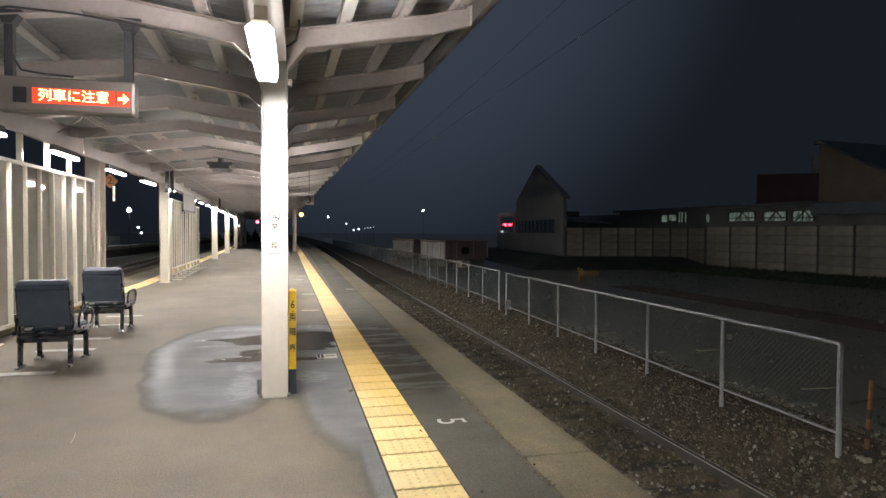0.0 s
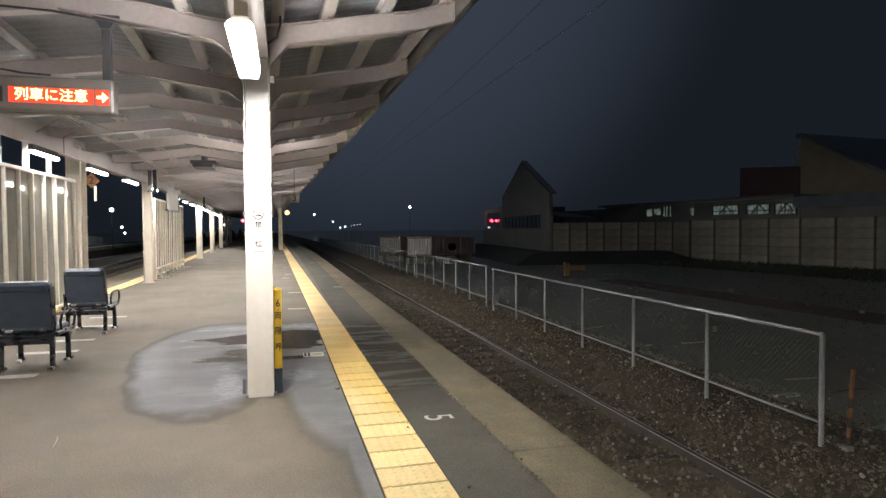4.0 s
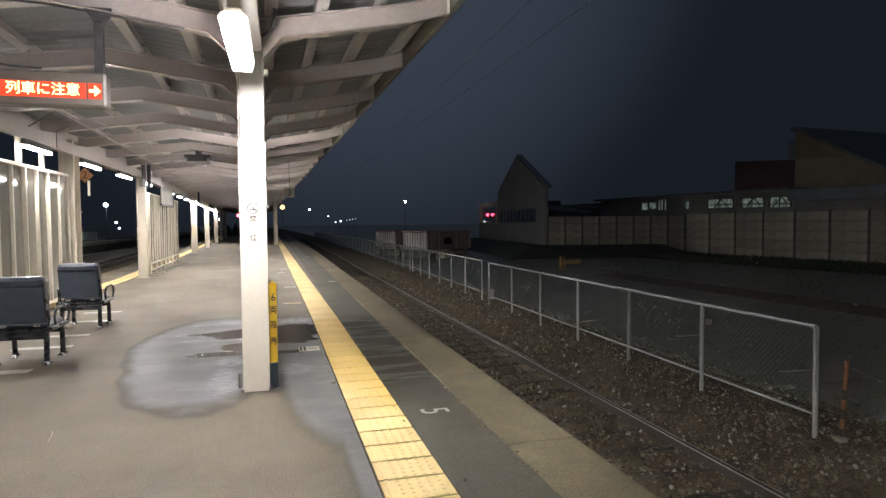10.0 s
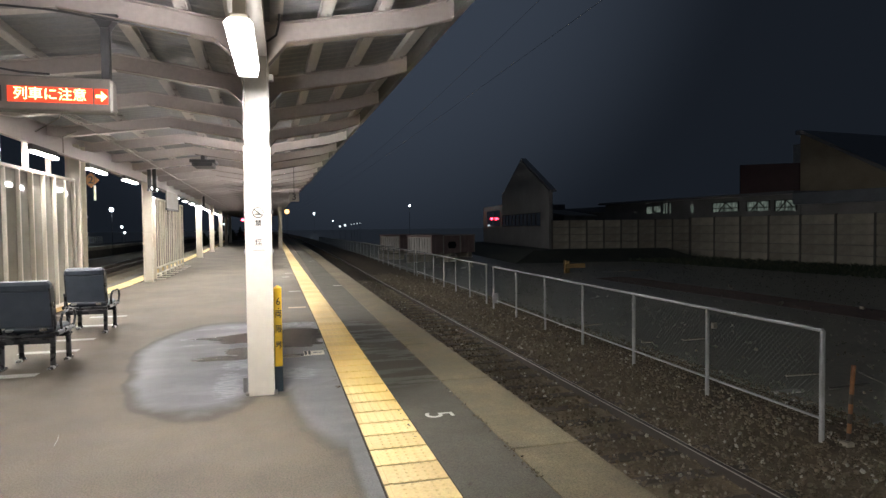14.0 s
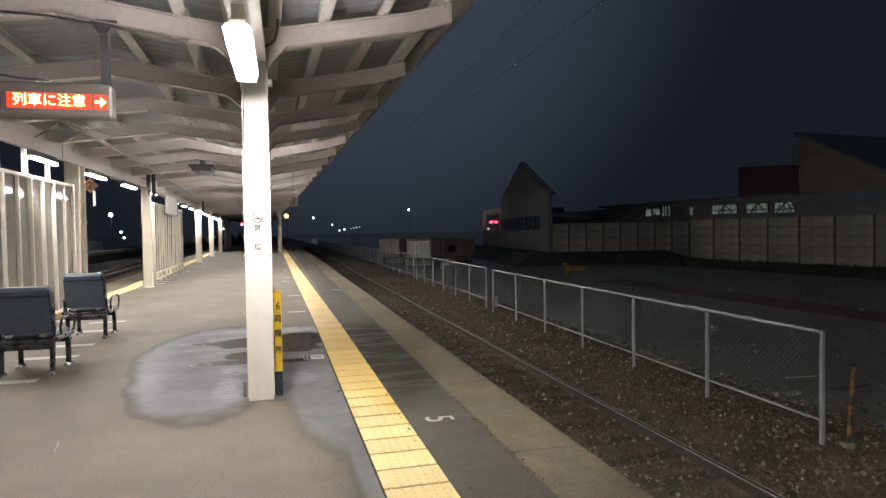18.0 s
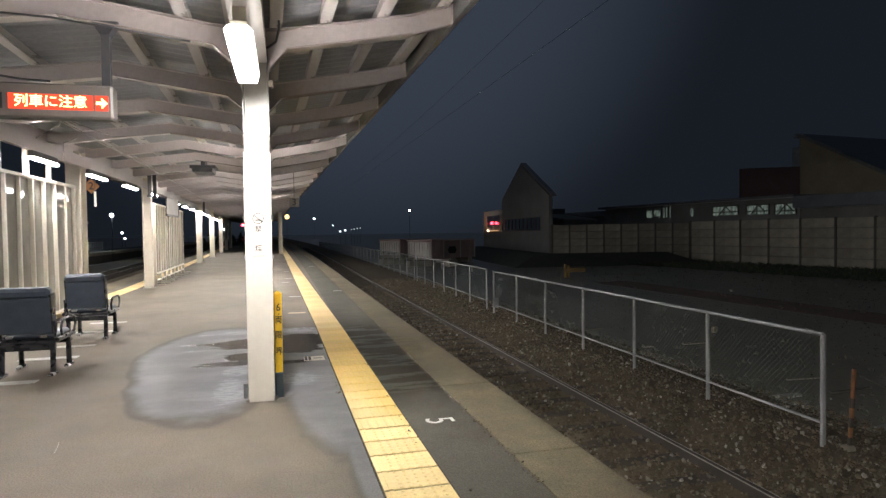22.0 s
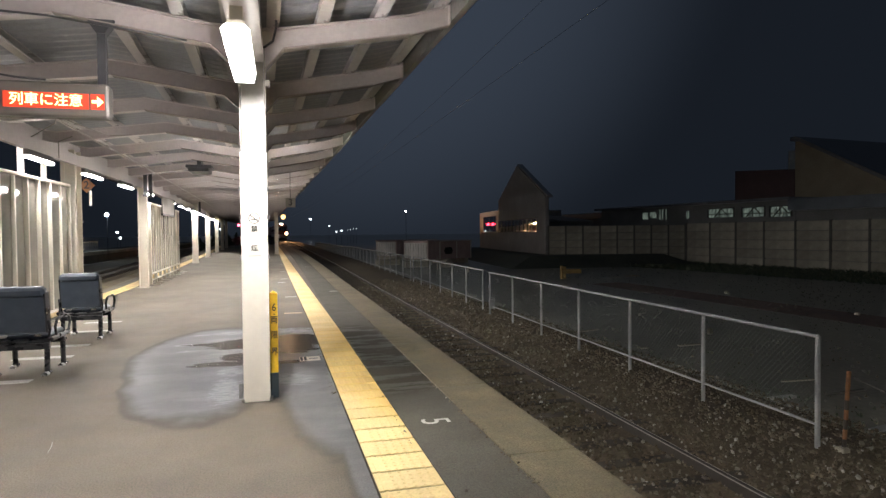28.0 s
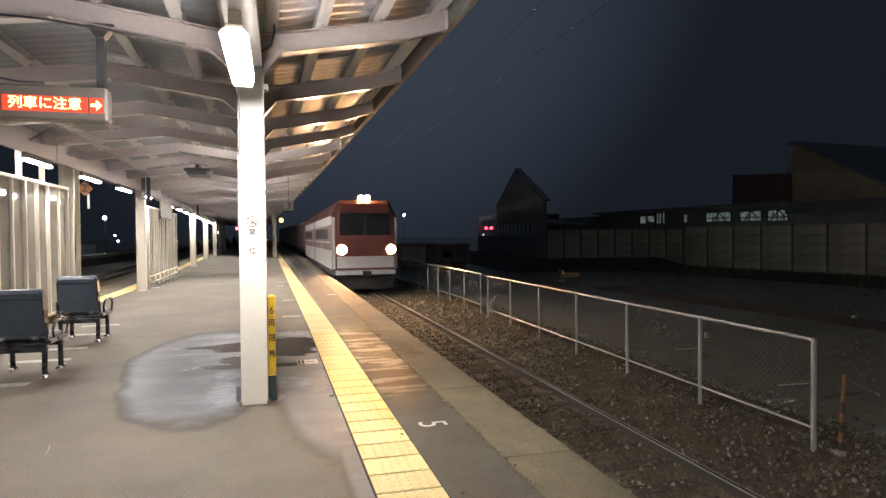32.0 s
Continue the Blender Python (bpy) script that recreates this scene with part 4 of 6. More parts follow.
# ------------------------------------------------------------ train warning display
LEDRED = glowing("led_glow", (1.0, 0.05, 0.012), 0.95)
LEDWHITE = glowing("led_characters", (1.0, 0.6, 0.22), 4.5)
t = thing("led_display", "grey hanging display with lit orange warning characters", "display", pose(-1.975, 6.07, 2.59) @ Matrix.Diagonal((0.855, 0.855, 0.855, 1)))
part("case", Shape().box(-0.64, 0.64, -0.1, 0.1, 0.0, 0.345), SIGNGREY, t, bevel=0.02)
for x, w, name in ((-0.41, 0.12, "side_window"), (0.08, 0.76, "text_window"), (0.54, 0.125, "arrow_window")):
    lit = name != "side_window"
    part(name, Shape().box(x - w / 2, x + w / 2, -0.107, -0.101, 0.08, 0.235), LEDRED if lit else BLACKINK, t, "glowing red display window" if lit else "dark display window")
lettering("display_text", "列車に注意", 0.132, LEDWHITE, t, pose(0.08, -0.112, 0.155) @ FACING, "lit orange characters", 0.003)
part("display_arrow", Shape().box(0.49, 0.56, -0.114, -0.108, 0.144, 0.172).add(
    [(x, y, z) for y in (-0.114, -0.108) for x, z in ((0.54, 0.105), (0.54, 0.133), (0.567, 0.158), (0.54, 0.183), (0.54, 0.211), (0.595, 0.158))],
    [(0, 1, 2, 5), (2, 3, 4, 5), (6, 7, 8, 11), (8, 9, 10, 11), (0, 5, 11, 6), (5, 4, 10, 11)]), LEDWHITE, t, "lit arrow")
for x in (-0.53, 0.57):
    part("hanging_pole", Shape().box(x - 0.04, x + 0.04, -0.04, 0.04, 0.345, 1.0), STEEL_DARK, t, "dark hanging pole")
    part("bracket", Shape().prism([(x - 0.04, 0.87), (x + 0.04, 0.87), (x + 0.13, 1.01), (x - 0.13, 1.01)], -0.07, 0.07), STEEL_DARK, t)
part("cable", Shape().tube([(-0.53, -0.03, 0.75), (-0.48, -0.03, 0.52), (-0.42, -0.03, 0.42), (-0.2, -0.02, 0.39), (0.05, -0.02, 0.38)], 0.012), STEEL_DARK, t, "black cable", smooth=True)
part("cable", Shape().tube([(-1.1, -0.1, 0.87), (-0.85, -0.1, 0.95), (-0.5, -0.1, 1.02), (0.1, -0.1, 1.0), (0.64, -0.1, 0.94), (1.4, -0.1, 0.84)], 0.012), STEEL_DARK, t, smooth=True)

RUSTORANGE = grainy("faded_orange", (0.25, 0.1, 0.03), (0.32, 0.14, 0.05), 0.6, 4, 40, 0.05)
# hanging things under the roof
def hung_sign(x, y, z, text, size, label, diamond=False):
    t = thing("hanging_sign", label, "sign", pose(x, y, z))
    plate = Shape().box(-size / 2, size / 2, -0.01, 0.01, -size / 2, size / 2, Matrix.Rotation(radians(45), 4, "Y") if diamond else None)
    part("plate", plate, RUSTORANGE if diamond else COLPAINT, t, bevel=0.003)
    lettering("number", text, size * 0.98, BLACKINK, t, pose(0, -0.013, 0) @ FACING, bold=0.004)
    top = under(x, y) + 0.2 - z
    part("rod", Shape().rod((0, 0.022, -size * 0.3), (0, 0.022, top + 0.11), 0.01, 6), STEEL_DARK, t)
    return t


hung_sign(0.345, 20.0, 2.56, "3", 0.3, "dull pale hanging track number sign with a black three")
hung_sign(-4.5, 16.65, 2.79, "2", 0.26, "orange diamond track number sign with a black two", True)
t = thing("ceiling_box", "dark flat box fixed under the canopy", "ceiling box", pose(-2.03, 17.7, 3.23))
part("box", Shape().box(-0.25, 0.25, -0.45, 0.45, 0.0, 0.1), STEEL_DARK, t, bevel=0.01)
part("cover", Shape().box(-0.32, 0.32, -0.4, 0.4, 0.1, 0.18), STEEL_DARK, t, bevel=0.01)
part("bracket", Shape().box(-0.05, 0.05, -0.3, 0.3, 0.18, 0.4), STEEL_DARK, t)
for x, y, z0 in ((-3.72, 19.4, 2.75), (-3.7, 20.0, 2.75), (-4.2, 36.0, 2.9)):
    t = thing("hanging_post", "dark thin post hanging from the canopy", "post", pose(x, y, 0))
    part("pole", Shape().box(-0.05, 0.05, -0.03, 0.03, z0, 3.45), STEEL_DARK, t)
    part("end_cap", Shape().box(-0.07, 0.07, -0.05, 0.05, z0 - 0.06, z0), STEEL_DARK, t)
t = thing("timetable_board", "grey board in a dark frame on the wind screen", "notice board", pose(-3.9, 24.3, 2.5))
part("board", Shape().box(-0.03, 0.0, -1.2, 1.2, -0.18, 0.42), COLPAINT, t)
part("frame", Shape().box(-0.04, 0.02, -1.25, 1.25, -0.24, -0.18).box(-0.04, 0.02, 1.2, 1.25, -0.18, 0.42), STEEL_DARK, t)
t = thing("tube_sign", "small lit white tube beside the column", "sign", pose(-4.42, 16.65, 2.3))
part("tube", Shape().rod((0, 0, 0), (0, 0, 0.36), 0.03, 8), WHITEBOARD, t)
part("cap", Shape().rod((0, 0, 0.36), (0, 0, 1.34), 0.012, 6), STEEL_DARK, t)

# ------------------------------------------------------------ fences beside the track
def mesh_panel(w, h):
    s = Shape()
    p = 0.075
    n = int((w + h) / p)
    for i in range(n):
        c = i * p
        for flip in (0, 1):
            x0, z0 = (c, 0.0) if c < w else (w, c - w)
            x1, z1 = (0.0, c) if c < h else (c - h, h)
            a, b = ((x0, z0), (x1, z1)) if not flip else ((w - x0, z0), (w - x1, z1))
            if abs(a[0] - b[0]) > 0.01:
                s.rod((0.003 * flip, a[0], a[1]), (0.003 * flip, b[0], b[1]), 0.0016, 3)
    return s


GALVWIRE = grainy("mesh_wire", (0.1, 0.12, 0.1), (0.18, 0.2, 0.18), 0.6, 3, 40, 0, metallic=0.2)
panel_data = mesh_panel(2.0, 0.98).mesh("mesh_panel", GALVWIRE)


def fence_run(x0, y0, x1, y1, posts, z):
    t = thing("chain_link_fence", "galvanised chain-link fence beside the track", "fence", group="trackside fences")
    for i in range(posts):
        k = i / (posts - 1)
        x, y = x0 + (x1 - x0) * k, y0 + (y1 - y0) * k
        part("post", Shape().rod((x, y, z - 0.06), (x, y, z + 1.235), 0.03, 8), GALV, t)
    heading = math.degrees(math.atan2(y1 - y0, x1 - x0)) - 90
    length = math.hypot(x1 - x0, y1 - y0)
    part("top_rail", Shape().rod((x0, y0, z + 1.235), (x1, y1, z + 1.235), 0.024, 8), GALV, t)
    part("bottom_rail", Shape().rod((x0, y0, z + 0.22), (x1, y1, z + 0.22), 0.017, 8), GALV, t)
    if length < 60:
        for i in range(posts - 1):
            k = i / (posts - 1)
            ob = part("mesh_panel", panel_data, None, t, "fine wire mesh", m=pose(x0 + (x1 - x0) * k, y0 + (y1 - y0) * k, z + 0.235, 0, 0, heading) @ Matrix.Diagonal((1, length / (posts - 1) / 2.0, 1, 1)))
    return t


fence_run(5.92, 5.67, 6.2, 17.85, 7, -0.9)
fence_run(6.36, 19.0, 6.62, 31.0, 7, -0.9)
fence_run(6.63, 31.7, 6.5, 56.0, 13, -0.9)
fence_run(6.5, 57.0, 5.3, 97.0, 21, -0.9)
t = thing("number_plate_box", "small grey plate on the fence foot", "plate", pose(6.17, 17.6, -0.75))
part("plate", Shape().box(-0.09, 0.09, -0.02, 0.02, 0, 0.3), GALV, t, bevel=0.005)

STAKEPAINT = grainy("weathered_stake_orange", (0.2, 0.085, 0.035), (0.36, 0.17, 0.07), 0.7, 14, 60, 0.1, grain=0.5)
TIMBER = grainy("yellowed_timber", (0.32, 0.21, 0.075), (0.44, 0.3, 0.12), 0.75, 3, 40, 0.15)
# striped marker stake
t = thing("marker_stake", "orange and black striped stake in a concrete foot", "stake", pose(6.1, 5.5, -1.1))
lean = Matrix.Rotation(radians(4), 4, "Y")
for i in range(8):
    part("stripe", Shape().rod(lean @ Vector((0, 0, 0.18 + 0.11 * i)), lean @ Vector((0, 0, 0.29 + 0.11 * i)), 0.024, 8), STAKEPAINT if i % 2 or i > 5 else RUST, t)
part("foot", Shape().box(-0.07, 0.05, -0.06, 0.06, 0.0, 0.2), CONCRETE, t, bevel=0.015)
path = Shape().add([(x, y, z) for z in (-1.3, -1.124) for x, y in ((15.3, 28.4), (17.3, 28.9), (17.9, 7.5), (15.9, 7.3))], [(3, 2, 1, 0), (4, 5, 6, 7), (0, 1, 5, 4), (1, 2, 6, 5), (2, 3, 7, 6), (3, 0, 4, 7)])
solid("yard_path", path, grainy("rusty_earth", (0.13, 0.085, 0.066), (0.23, 0.155, 0.12), 0.9, 1.2, 20, 0.6, grain=0.6), "rust-stained strip of bare earth across the yard", "path", kind="structure")
# boards and scrap lying in the yard
for x, y, l, w, r, mtl in ((7.72, 8.04, 0.5, 0.17, 4, WHITEPAINT), (8.9, 8.87, 0.8, 0.04, -4, CONCRETE), (9.24, 12.39, 0.64, 0.1, 2, CONCRETE), (8.0, 12.4, 0.25, 0.12, 3, CONCRETE),
                           (8.93, 8.02, 0.9, 0.05, 5, PLATFORMWALL), (9.74, 8.27, 1.0, 0.025, 67, PLATFORMWALL), (7.76, 6.4, 0.4, 0.15, 11, GALV), (7.9, 15.0, 0.9, 0.12, 15, CONCRETE),
                           (18.15, 32.1, 0.55, 0.3, 10, GALV), (18.85, 32.1, 0.7, 0.3, -15, CONCRETE), (20.3, 32.6, 0.8, 0.3, 0, TIMBER)):
    solid("board", Shape().box(-l / 2, l / 2, -w / 2, w / 2, 0, 0.025), mtl, "flat pale board lying on the yard ground", "board", pose(x, y, -1.13, 0, 0, r), "yard boards", bevel=0.006)
for x, y, h in ((10.71, 13.57, 0.16), (17.32, 15.16, 0.1), (18.19, 22.02, 0.12), (12.26, 39.7, 0.3)):
    solid("rubble", Shape().box(-0.07, 0.07, -0.05, 0.05, 0.0, h), CONCRETE, "small pale lump of concrete in the yard", "rubble", pose(x, y, -1.13, 0, 0, 17 * x), "yard rubble", bevel=0.02)
solid("short_stake", Shape().rod((0, 0, 0), (0.02, 0, 0.9), 0.035, 8), CONCRETE, "short pale stake in the yard", "stake", pose(11.1, 43.6, -1.13))
t = thing("yard_trestle", "low yellowish timber trestle on the yard ground", "trestle", pose(15.9, 32.1, -1.13))
part("upright", Shape().box(-0.5, -0.38, -0.1, 0.1, 0, 0.75), TIMBER, t, bevel=0.01)
part("upright", Shape().box(-0.3, -0.2, -0.1, 0.1, 0, 0.7), TIMBER, t, bevel=0.01)
part("beam", Shape().box(-0.5, 0.75, -0.12, 0.12, 0.3, 0.55), TIMBER, t, bevel=0.01)

def weeds(name, count, place, lo, hi, label, level=lambda x: -1.13):
    """Tufts of thin tapering blades; place(u, v) gives x, y for two random numbers."""
    verts, faces = [], []
    for _ in range(count):
        x, y = place(rng.random(), rng.random())
        tall, z = lo + (hi - lo) * rng.random() ** 2, float(level(x))
        for _ in range(5):
            a, h, w = rng.random() * 6.283, tall * (0.6 + 0.6 * rng.random()), 0.006 + 0.05 * tall * rng.random()
            bx, by = x + 0.3 * tall * rng.normal(), y + 0.3 * tall * rng.normal()
            lx, ly, n = 0.6 * h * rng.normal(), 0.6 * h * rng.normal(), len(verts)
            cx, cy = math.cos(a) * w, math.sin(a) * w
            verts += [(bx - cx, by - cy, z), (bx + cx, by + cy, z), (bx + 0.4 * lx + 0.8 * cx, by + 0.4 * ly + 0.8 * cy, z + 0.6 * h), (bx + lx, by + ly, z + h)]
            faces += [(n, n + 1, n + 2), (n, n + 2, n + 3)]
    me = bpy.data.meshes.new(name)
    me.from_pydata(verts, [], faces)
    me.materials.append(WEED)
    tagged(new(name, me), label, "weeds", kind="stuff")


def weed_build(nt, b):
    geo = nt.nodes.new("ShaderNodeNewGeometry")
    col = ramp(nt, geo.outputs["Random Per Island"], [(0, (0.03, 0.045, 0.025)), (0.7, (0.06, 0.08, 0.045)), (0.93, (0.12, 0.12, 0.07)), (1, (0.24, 0.21, 0.13))])
    nt.links.new(col, b.inputs["Base Color"])
    b.inputs["Roughness"].default_value = 0.65


WEED = mat("yard_weed", weed_build)
weeds("yard_weeds", 4000, lambda u, v: (8.4 + 21.5 * u, 4.5 + 36 * v), 0.03, 0.09, "low dark weeds scattered over the yard earth")
weeds("shoulder_weeds", 900, lambda u, v: (6.6 + 1.5 * u, 4.5 + 22 * v), 0.02, 0.07, "small green weeds along the ballast shoulder", lambda x: np.interp(x, (6.75, 8.0), (-0.96, -1.13)))
weeds("wall_weeds", 9000, lambda u, v: (32.1 + 0.127 * (43.6 - (11 + 33 * u)) - 0.15 - 7.0 * v, 11 + 33 * u), 0.06, 0.3, "dark rank weeds along the foot of the slab wall")

# ------------------------------------------------------------ concrete yard wall
def slab_wall(x, y, dx, dy, first, count, pitch, z0, z1, label, rows=5):
    """Post-and-slab wall: count bays of pitch metres from first along (dx, dy)."""
    a = math.degrees(math.atan2(dy, dx))
    t = thing("yard_wall", label, "wall", pose(x, y, 0, 0, 0, a), kind="structure")
    h = (z1 - z0) / rows
    slab_data = Shape().box(0.06, pitch - 0.06, -0.03, 0.03, 0.018, h - 0.018).mesh("wall_slab", CONCRETE, 0.01)
    post_data = Shape().box(-0.07, 0.07, -0.08, 0.08, z0, z1 + 0.03).mesh("wall_post", PLATFORMWALL, 0.01)
    for i in range(count + 1):
        part("wall_post", post_data, None, t, m=pose(first + pitch * i, 0, 0))
        if i < count:
            for j in range(rows):
                part("wall_slab", slab_data, None, t, m=pose(first + pitch * i, 0.012 * ((i * 7 + j * 3) % 3 - 1), z0 + h * j))
    return t


slab_wall(30.99, 52.78, 0.1264, -0.992, 9.3, 13, 2.45, -1.1, 2.13, "stained concrete slab wall along the yard")
slab_wall(21.15, 46.3, 0.972, -0.234, 0.0, 8, 1.405, -0.9, 2.02, "pale concrete slab wall across the end of the yard")

# ------------------------------------------------------------ buildings beyond the wall
RENDERED = grainy("house_render", (0.22, 0.218, 0.212), (0.33, 0.325, 0.315), 0.85, 0.4, 9, 0.15)
ROOFDARK = grainy("dark_roof", (0.14, 0.14, 0.15), (0.21, 0.21, 0.22), 0.7, 1.5, 20, 0.2)
REDWALL = grainy("dark_red_wall", (0.1, 0.065, 0.06), (0.16, 0.1, 0.092), 0.8, 0.7, 12, 0.1)
TANWALL = grainy("tan_wall", (0.33, 0.27, 0.18), (0.45, 0.38, 0.26), 0.85, 0.5, 10, 0.15)
FRAME = grainy("window_frame", (0.05, 0.045, 0.04), (0.09, 0.08, 0.07), 0.6, 3, 30, 0.05)


def winlit_build(nt, b):
    """Dim lit room behind dirty panes."""
    v = coords(nt, (3.2, 1, 0.8), "Object")
    n = noise_tex(nt, v, 1.6, 4, 0.7)
    b.inputs["Base Color"].default_value = (0.05, 0.05, 0.05, 1)
    nt.links.new(ramp(nt, n, [(0.38, (0.05, 0.07, 0.06)), (0.5, (0.4, 0.5, 0.43)), (0.66, (0.8, 1.0, 0.85))]), b.inputs["Emission Color"])
    b.inputs["Emission Strength"].default_value = 0.115


WINLIT = mat("lit_window", winlit_build)


def mirror_build(nt, b):
    b.inputs["Base Color"].default_value = (0.03, 0.032, 0.035, 1)
    b.inputs["Roughness"].default_value = 0.03
    b.inputs["Specular IOR Level"].default_value = 1.0
    b.inputs["Coat Weight"].default_value = 1.0
    b.inputs["Coat Roughness"].default_value = 0.02


GLASS = mat("window_glass", mirror_build)

# gabled house; its windows mirror the line
house = thing("gabled_house", "pale rendered house with a steep gable and a window band", "house", pose(22.62, 62.14, 0, 0, 0, -96))
W = 15.75
part("wall", Shape().prism([(0, -1.1), (W, -1.1), (W, 4.45), (7.4, 7.8), (0, 4.8)], 0.0, 0.3), RENDERED, house, "pale rendered gable wall")
# dark colour stands in for the unlit side of the house
part("side_wall", Shape().box(0.15, W - 6.5, 0.303, 1.7, -1.1, 4.3), ROOFDARK, house, "side walls coloured dark as if unlit")
part("roof", Shape().prism([(-0.35, 4.7), (7.4, 7.83), (W + 0.35, 4.35), (W + 0.35, 4.5), (7.4, 8.0), (-0.35, 4.86)], 0.05, 0.5), ROOFDARK, house, "dark steep roof")
part("rear_roof", Shape().prism([(0, 4.33), (W - 6.5, 4.33), (7.0, 5.6), (4.0, 5.6)], 0.503, 1.9), ROOFDARK, house, "dark rear roof")
wb = part("window_band", Shape().box(0.2, 13.45, -0.06, -0.004, 1.56, 1.62).box(0.2, 13.45, -0.06, -0.004, 2.7, 2.76), FRAME, house, "dark window frame")
lean = Matrix.Rotation(radians(-0.26), 4, "X")
for i in range(10):
    x = 0.2 + 1.325 * i
    part("pane", Shape().box(0.05, 1.275, -0.012, -0.004, 0.0, 1.08), GLASS, wb, "dark reflecting window pane", m=Matrix.Translation((x, -0.012, 1.62)) @ lean @ Matrix.Rotation(radians(0.12 * ((i * 5) % 3 - 1)), 4, "Z"))
    part("mullion", Shape().box(x - 0.05, x + 0.05, -0.07, -0.004, 1.62, 2.7), FRAME, wb)
side = thing("annex_house", "dark annex with a pair of window panes", "house", pose(22.62, 62.14, 0, 0, 0, -96))
part("wall", Shape().box(-9.5, -0.02, 0.02, 7, 1.5, 3.9), ROOFDARK, side, "dark boarded wall")
part("base_wall", Shape().box(-9.5, -0.02, 0.01, 7, -1.1, 1.497), RENDERED, side, "pale rendered base wall")
for i in range(2):
    part("pane", Shape().box(0, 3.1, -0.012, -0.004, 0, 1.75), GLASS, side, "dark reflecting window pane",
         m=Matrix.Translation((-7.4 + 3.2 * i, -0.012, 1.6)) @ lean @ Matrix.Rotation(radians(0.13 - 0.26 * i), 4, "Z"))

# long low shed with lit windows behind the wall
dirx, diry = 0.1264, -0.992
DIMWALL = grainy("dim_shed_wall", (0.2, 0.2, 0.19), (0.3, 0.3, 0.29), 0.85, 0.5, 10, 0.15)
SLATE = grainy("slate_blue_roof", (0.09, 0.105, 0.13), (0.15, 0.17, 0.2), 0.5, 0.8, 14, 0.1)
for roofing in (ROOFDARK, SLATE):
    wet_roof = roofing.node_tree.nodes["Principled BSDF"]
    wet_roof.inputs["Coat Weight"].default_value, wet_roof.inputs["Coat Roughness"].default_value, wet_roof.inputs["Coat IOR"].default_value = 0.9, 0.3, 1.33  # rain-wet
shed = thing("long_shed", "long low shed with lit windows under a dark eave", "shed", pose(33.6, 53.0, 0, 0, 0, math.degrees(math.atan2(diry, dirx))))
part("wall", Shape().box(-5.7, 16.9, 0.0, 5.5, -1.1, 3.7), DIMWALL, shed, "dim shed wall")
part("roof", Shape().box(-6.0, 16.9, -0.7, 5.8, 3.7, 3.9), ROOFDARK, shed, "dark overhanging roof")
part("rear_wing", Shape().box(-20, -5.75, 3.4, 8, -1.1, 3.1), DIMWALL, shed, "dim rear wing")
part("rear_roof", Shape().prism([(-20.3, 3.103), (-6.4, 3.103), (-6.4, 3.7), (-20.3, 3.7)], 3.0, 8.3), SLATE, shed, "slate-blue rear roof")
part("end_wall", Shape().box(16.95, 34, 0.0, 5.0, -1.1, 3.45), RENDERED, shed, "grey rendered end wall")
part("end_roof", Shape().prism([(16.92, 2.9), (34.2, 2.9), (34.2, 3.72), (16.92, 3.72)], -0.8, 5.2), SLATE, shed, "slate-blue lean-to roof")
for x0, x1, lo, hi in ((0.74, 1.5, 2.65, 3.3), (1.75, 2.6, 2.75, 3.3), (3.0, 3.15, 2.6, 3.5), (3.35, 3.5, 2.6, 3.5), (3.85, 3.95, 2.6, 3.5), (6.4, 6.7, 2.6, 3.25), (8.87, 11.5, 2.6, 3.3), (12.29, 14.34, 2.56, 3.27), (14.83, 16.6, 2.5, 3.25)):
    w = part("window", Shape().box(x0, x1, -0.02, 0.0, lo, hi), WINLIT, shed, "dim lit window")
    if x1 - x0 > 1.0:
        m1 = x0 + (x1 - x0) * 0.45
        part("window_frame", Shape().box(x0 - 0.05, x1 + 0.05, -0.05, 0.0, hi, hi + 0.07).box(x0 - 0.05, x0 + 0.06, -0.05, 0, lo, hi).box(x1 - 0.06, x1 + 0.05, -0.05, 0, lo, hi)
             .rod((m1 - 0.5, -0.06, lo), (m1 + 0.2, -0.06, hi), 0.05, 4).rod((m1 + 0.2, -0.06, hi), (m1 + 0.8, -0.06, lo + 0.2), 0.04, 4).box(x0, x1, -0.05, -0.022, lo + 0.22, lo + 0.3).box(m1, m1 + 0.08, -0.05, -0.022, lo, hi), FRAME, w)
block = thing("gabled_barn", "tan barn with a broad gable beside a dark red block", "barn", pose(39.5, 52.0, 0, 0, 0, math.degrees(math.atan2(diry, dirx))))
part("wall", Shape().prism([(10.62, -1.1), (30, -1.1), (30, -0.9), (22, 2.6), (10.9, 8.72), (10.62, 8.72)], 0.0, 0.4), TANWALL, block, "tan gable wall")
part("body", Shape().prism([(10.7, -1.1), (29, -1.1), (22, 2.5), (10.9, 8.5), (10.7, 8.5)], 0.403, 12), ROOFDARK, block, "dark barn body")
part("roof", Shape().prism([(10.4, 8.78), (10.9, 8.8), (22.1, 2.66), (22.2, 2.9), (10.9, 9.1), (10.4, 9.08)], -0.3, 12), ROOFDARK, block, "dark roof")
part("red_block", Shape().prism([(4.6, -1.1), (10.55, -1.1), (10.55, 6.5), (4.6, 6.9)], 0.0, 5), REDWALL, block, "dark red block")
part("window", Shape().box(9.48, 10.55, 0.6, 0.8, 6.4, 8.12), grainy("dim_glass", (0.3, 0.34, 0.36), (0.42, 0.46, 0.48), 0.25, 2, 10, 0), block, "dim high window")

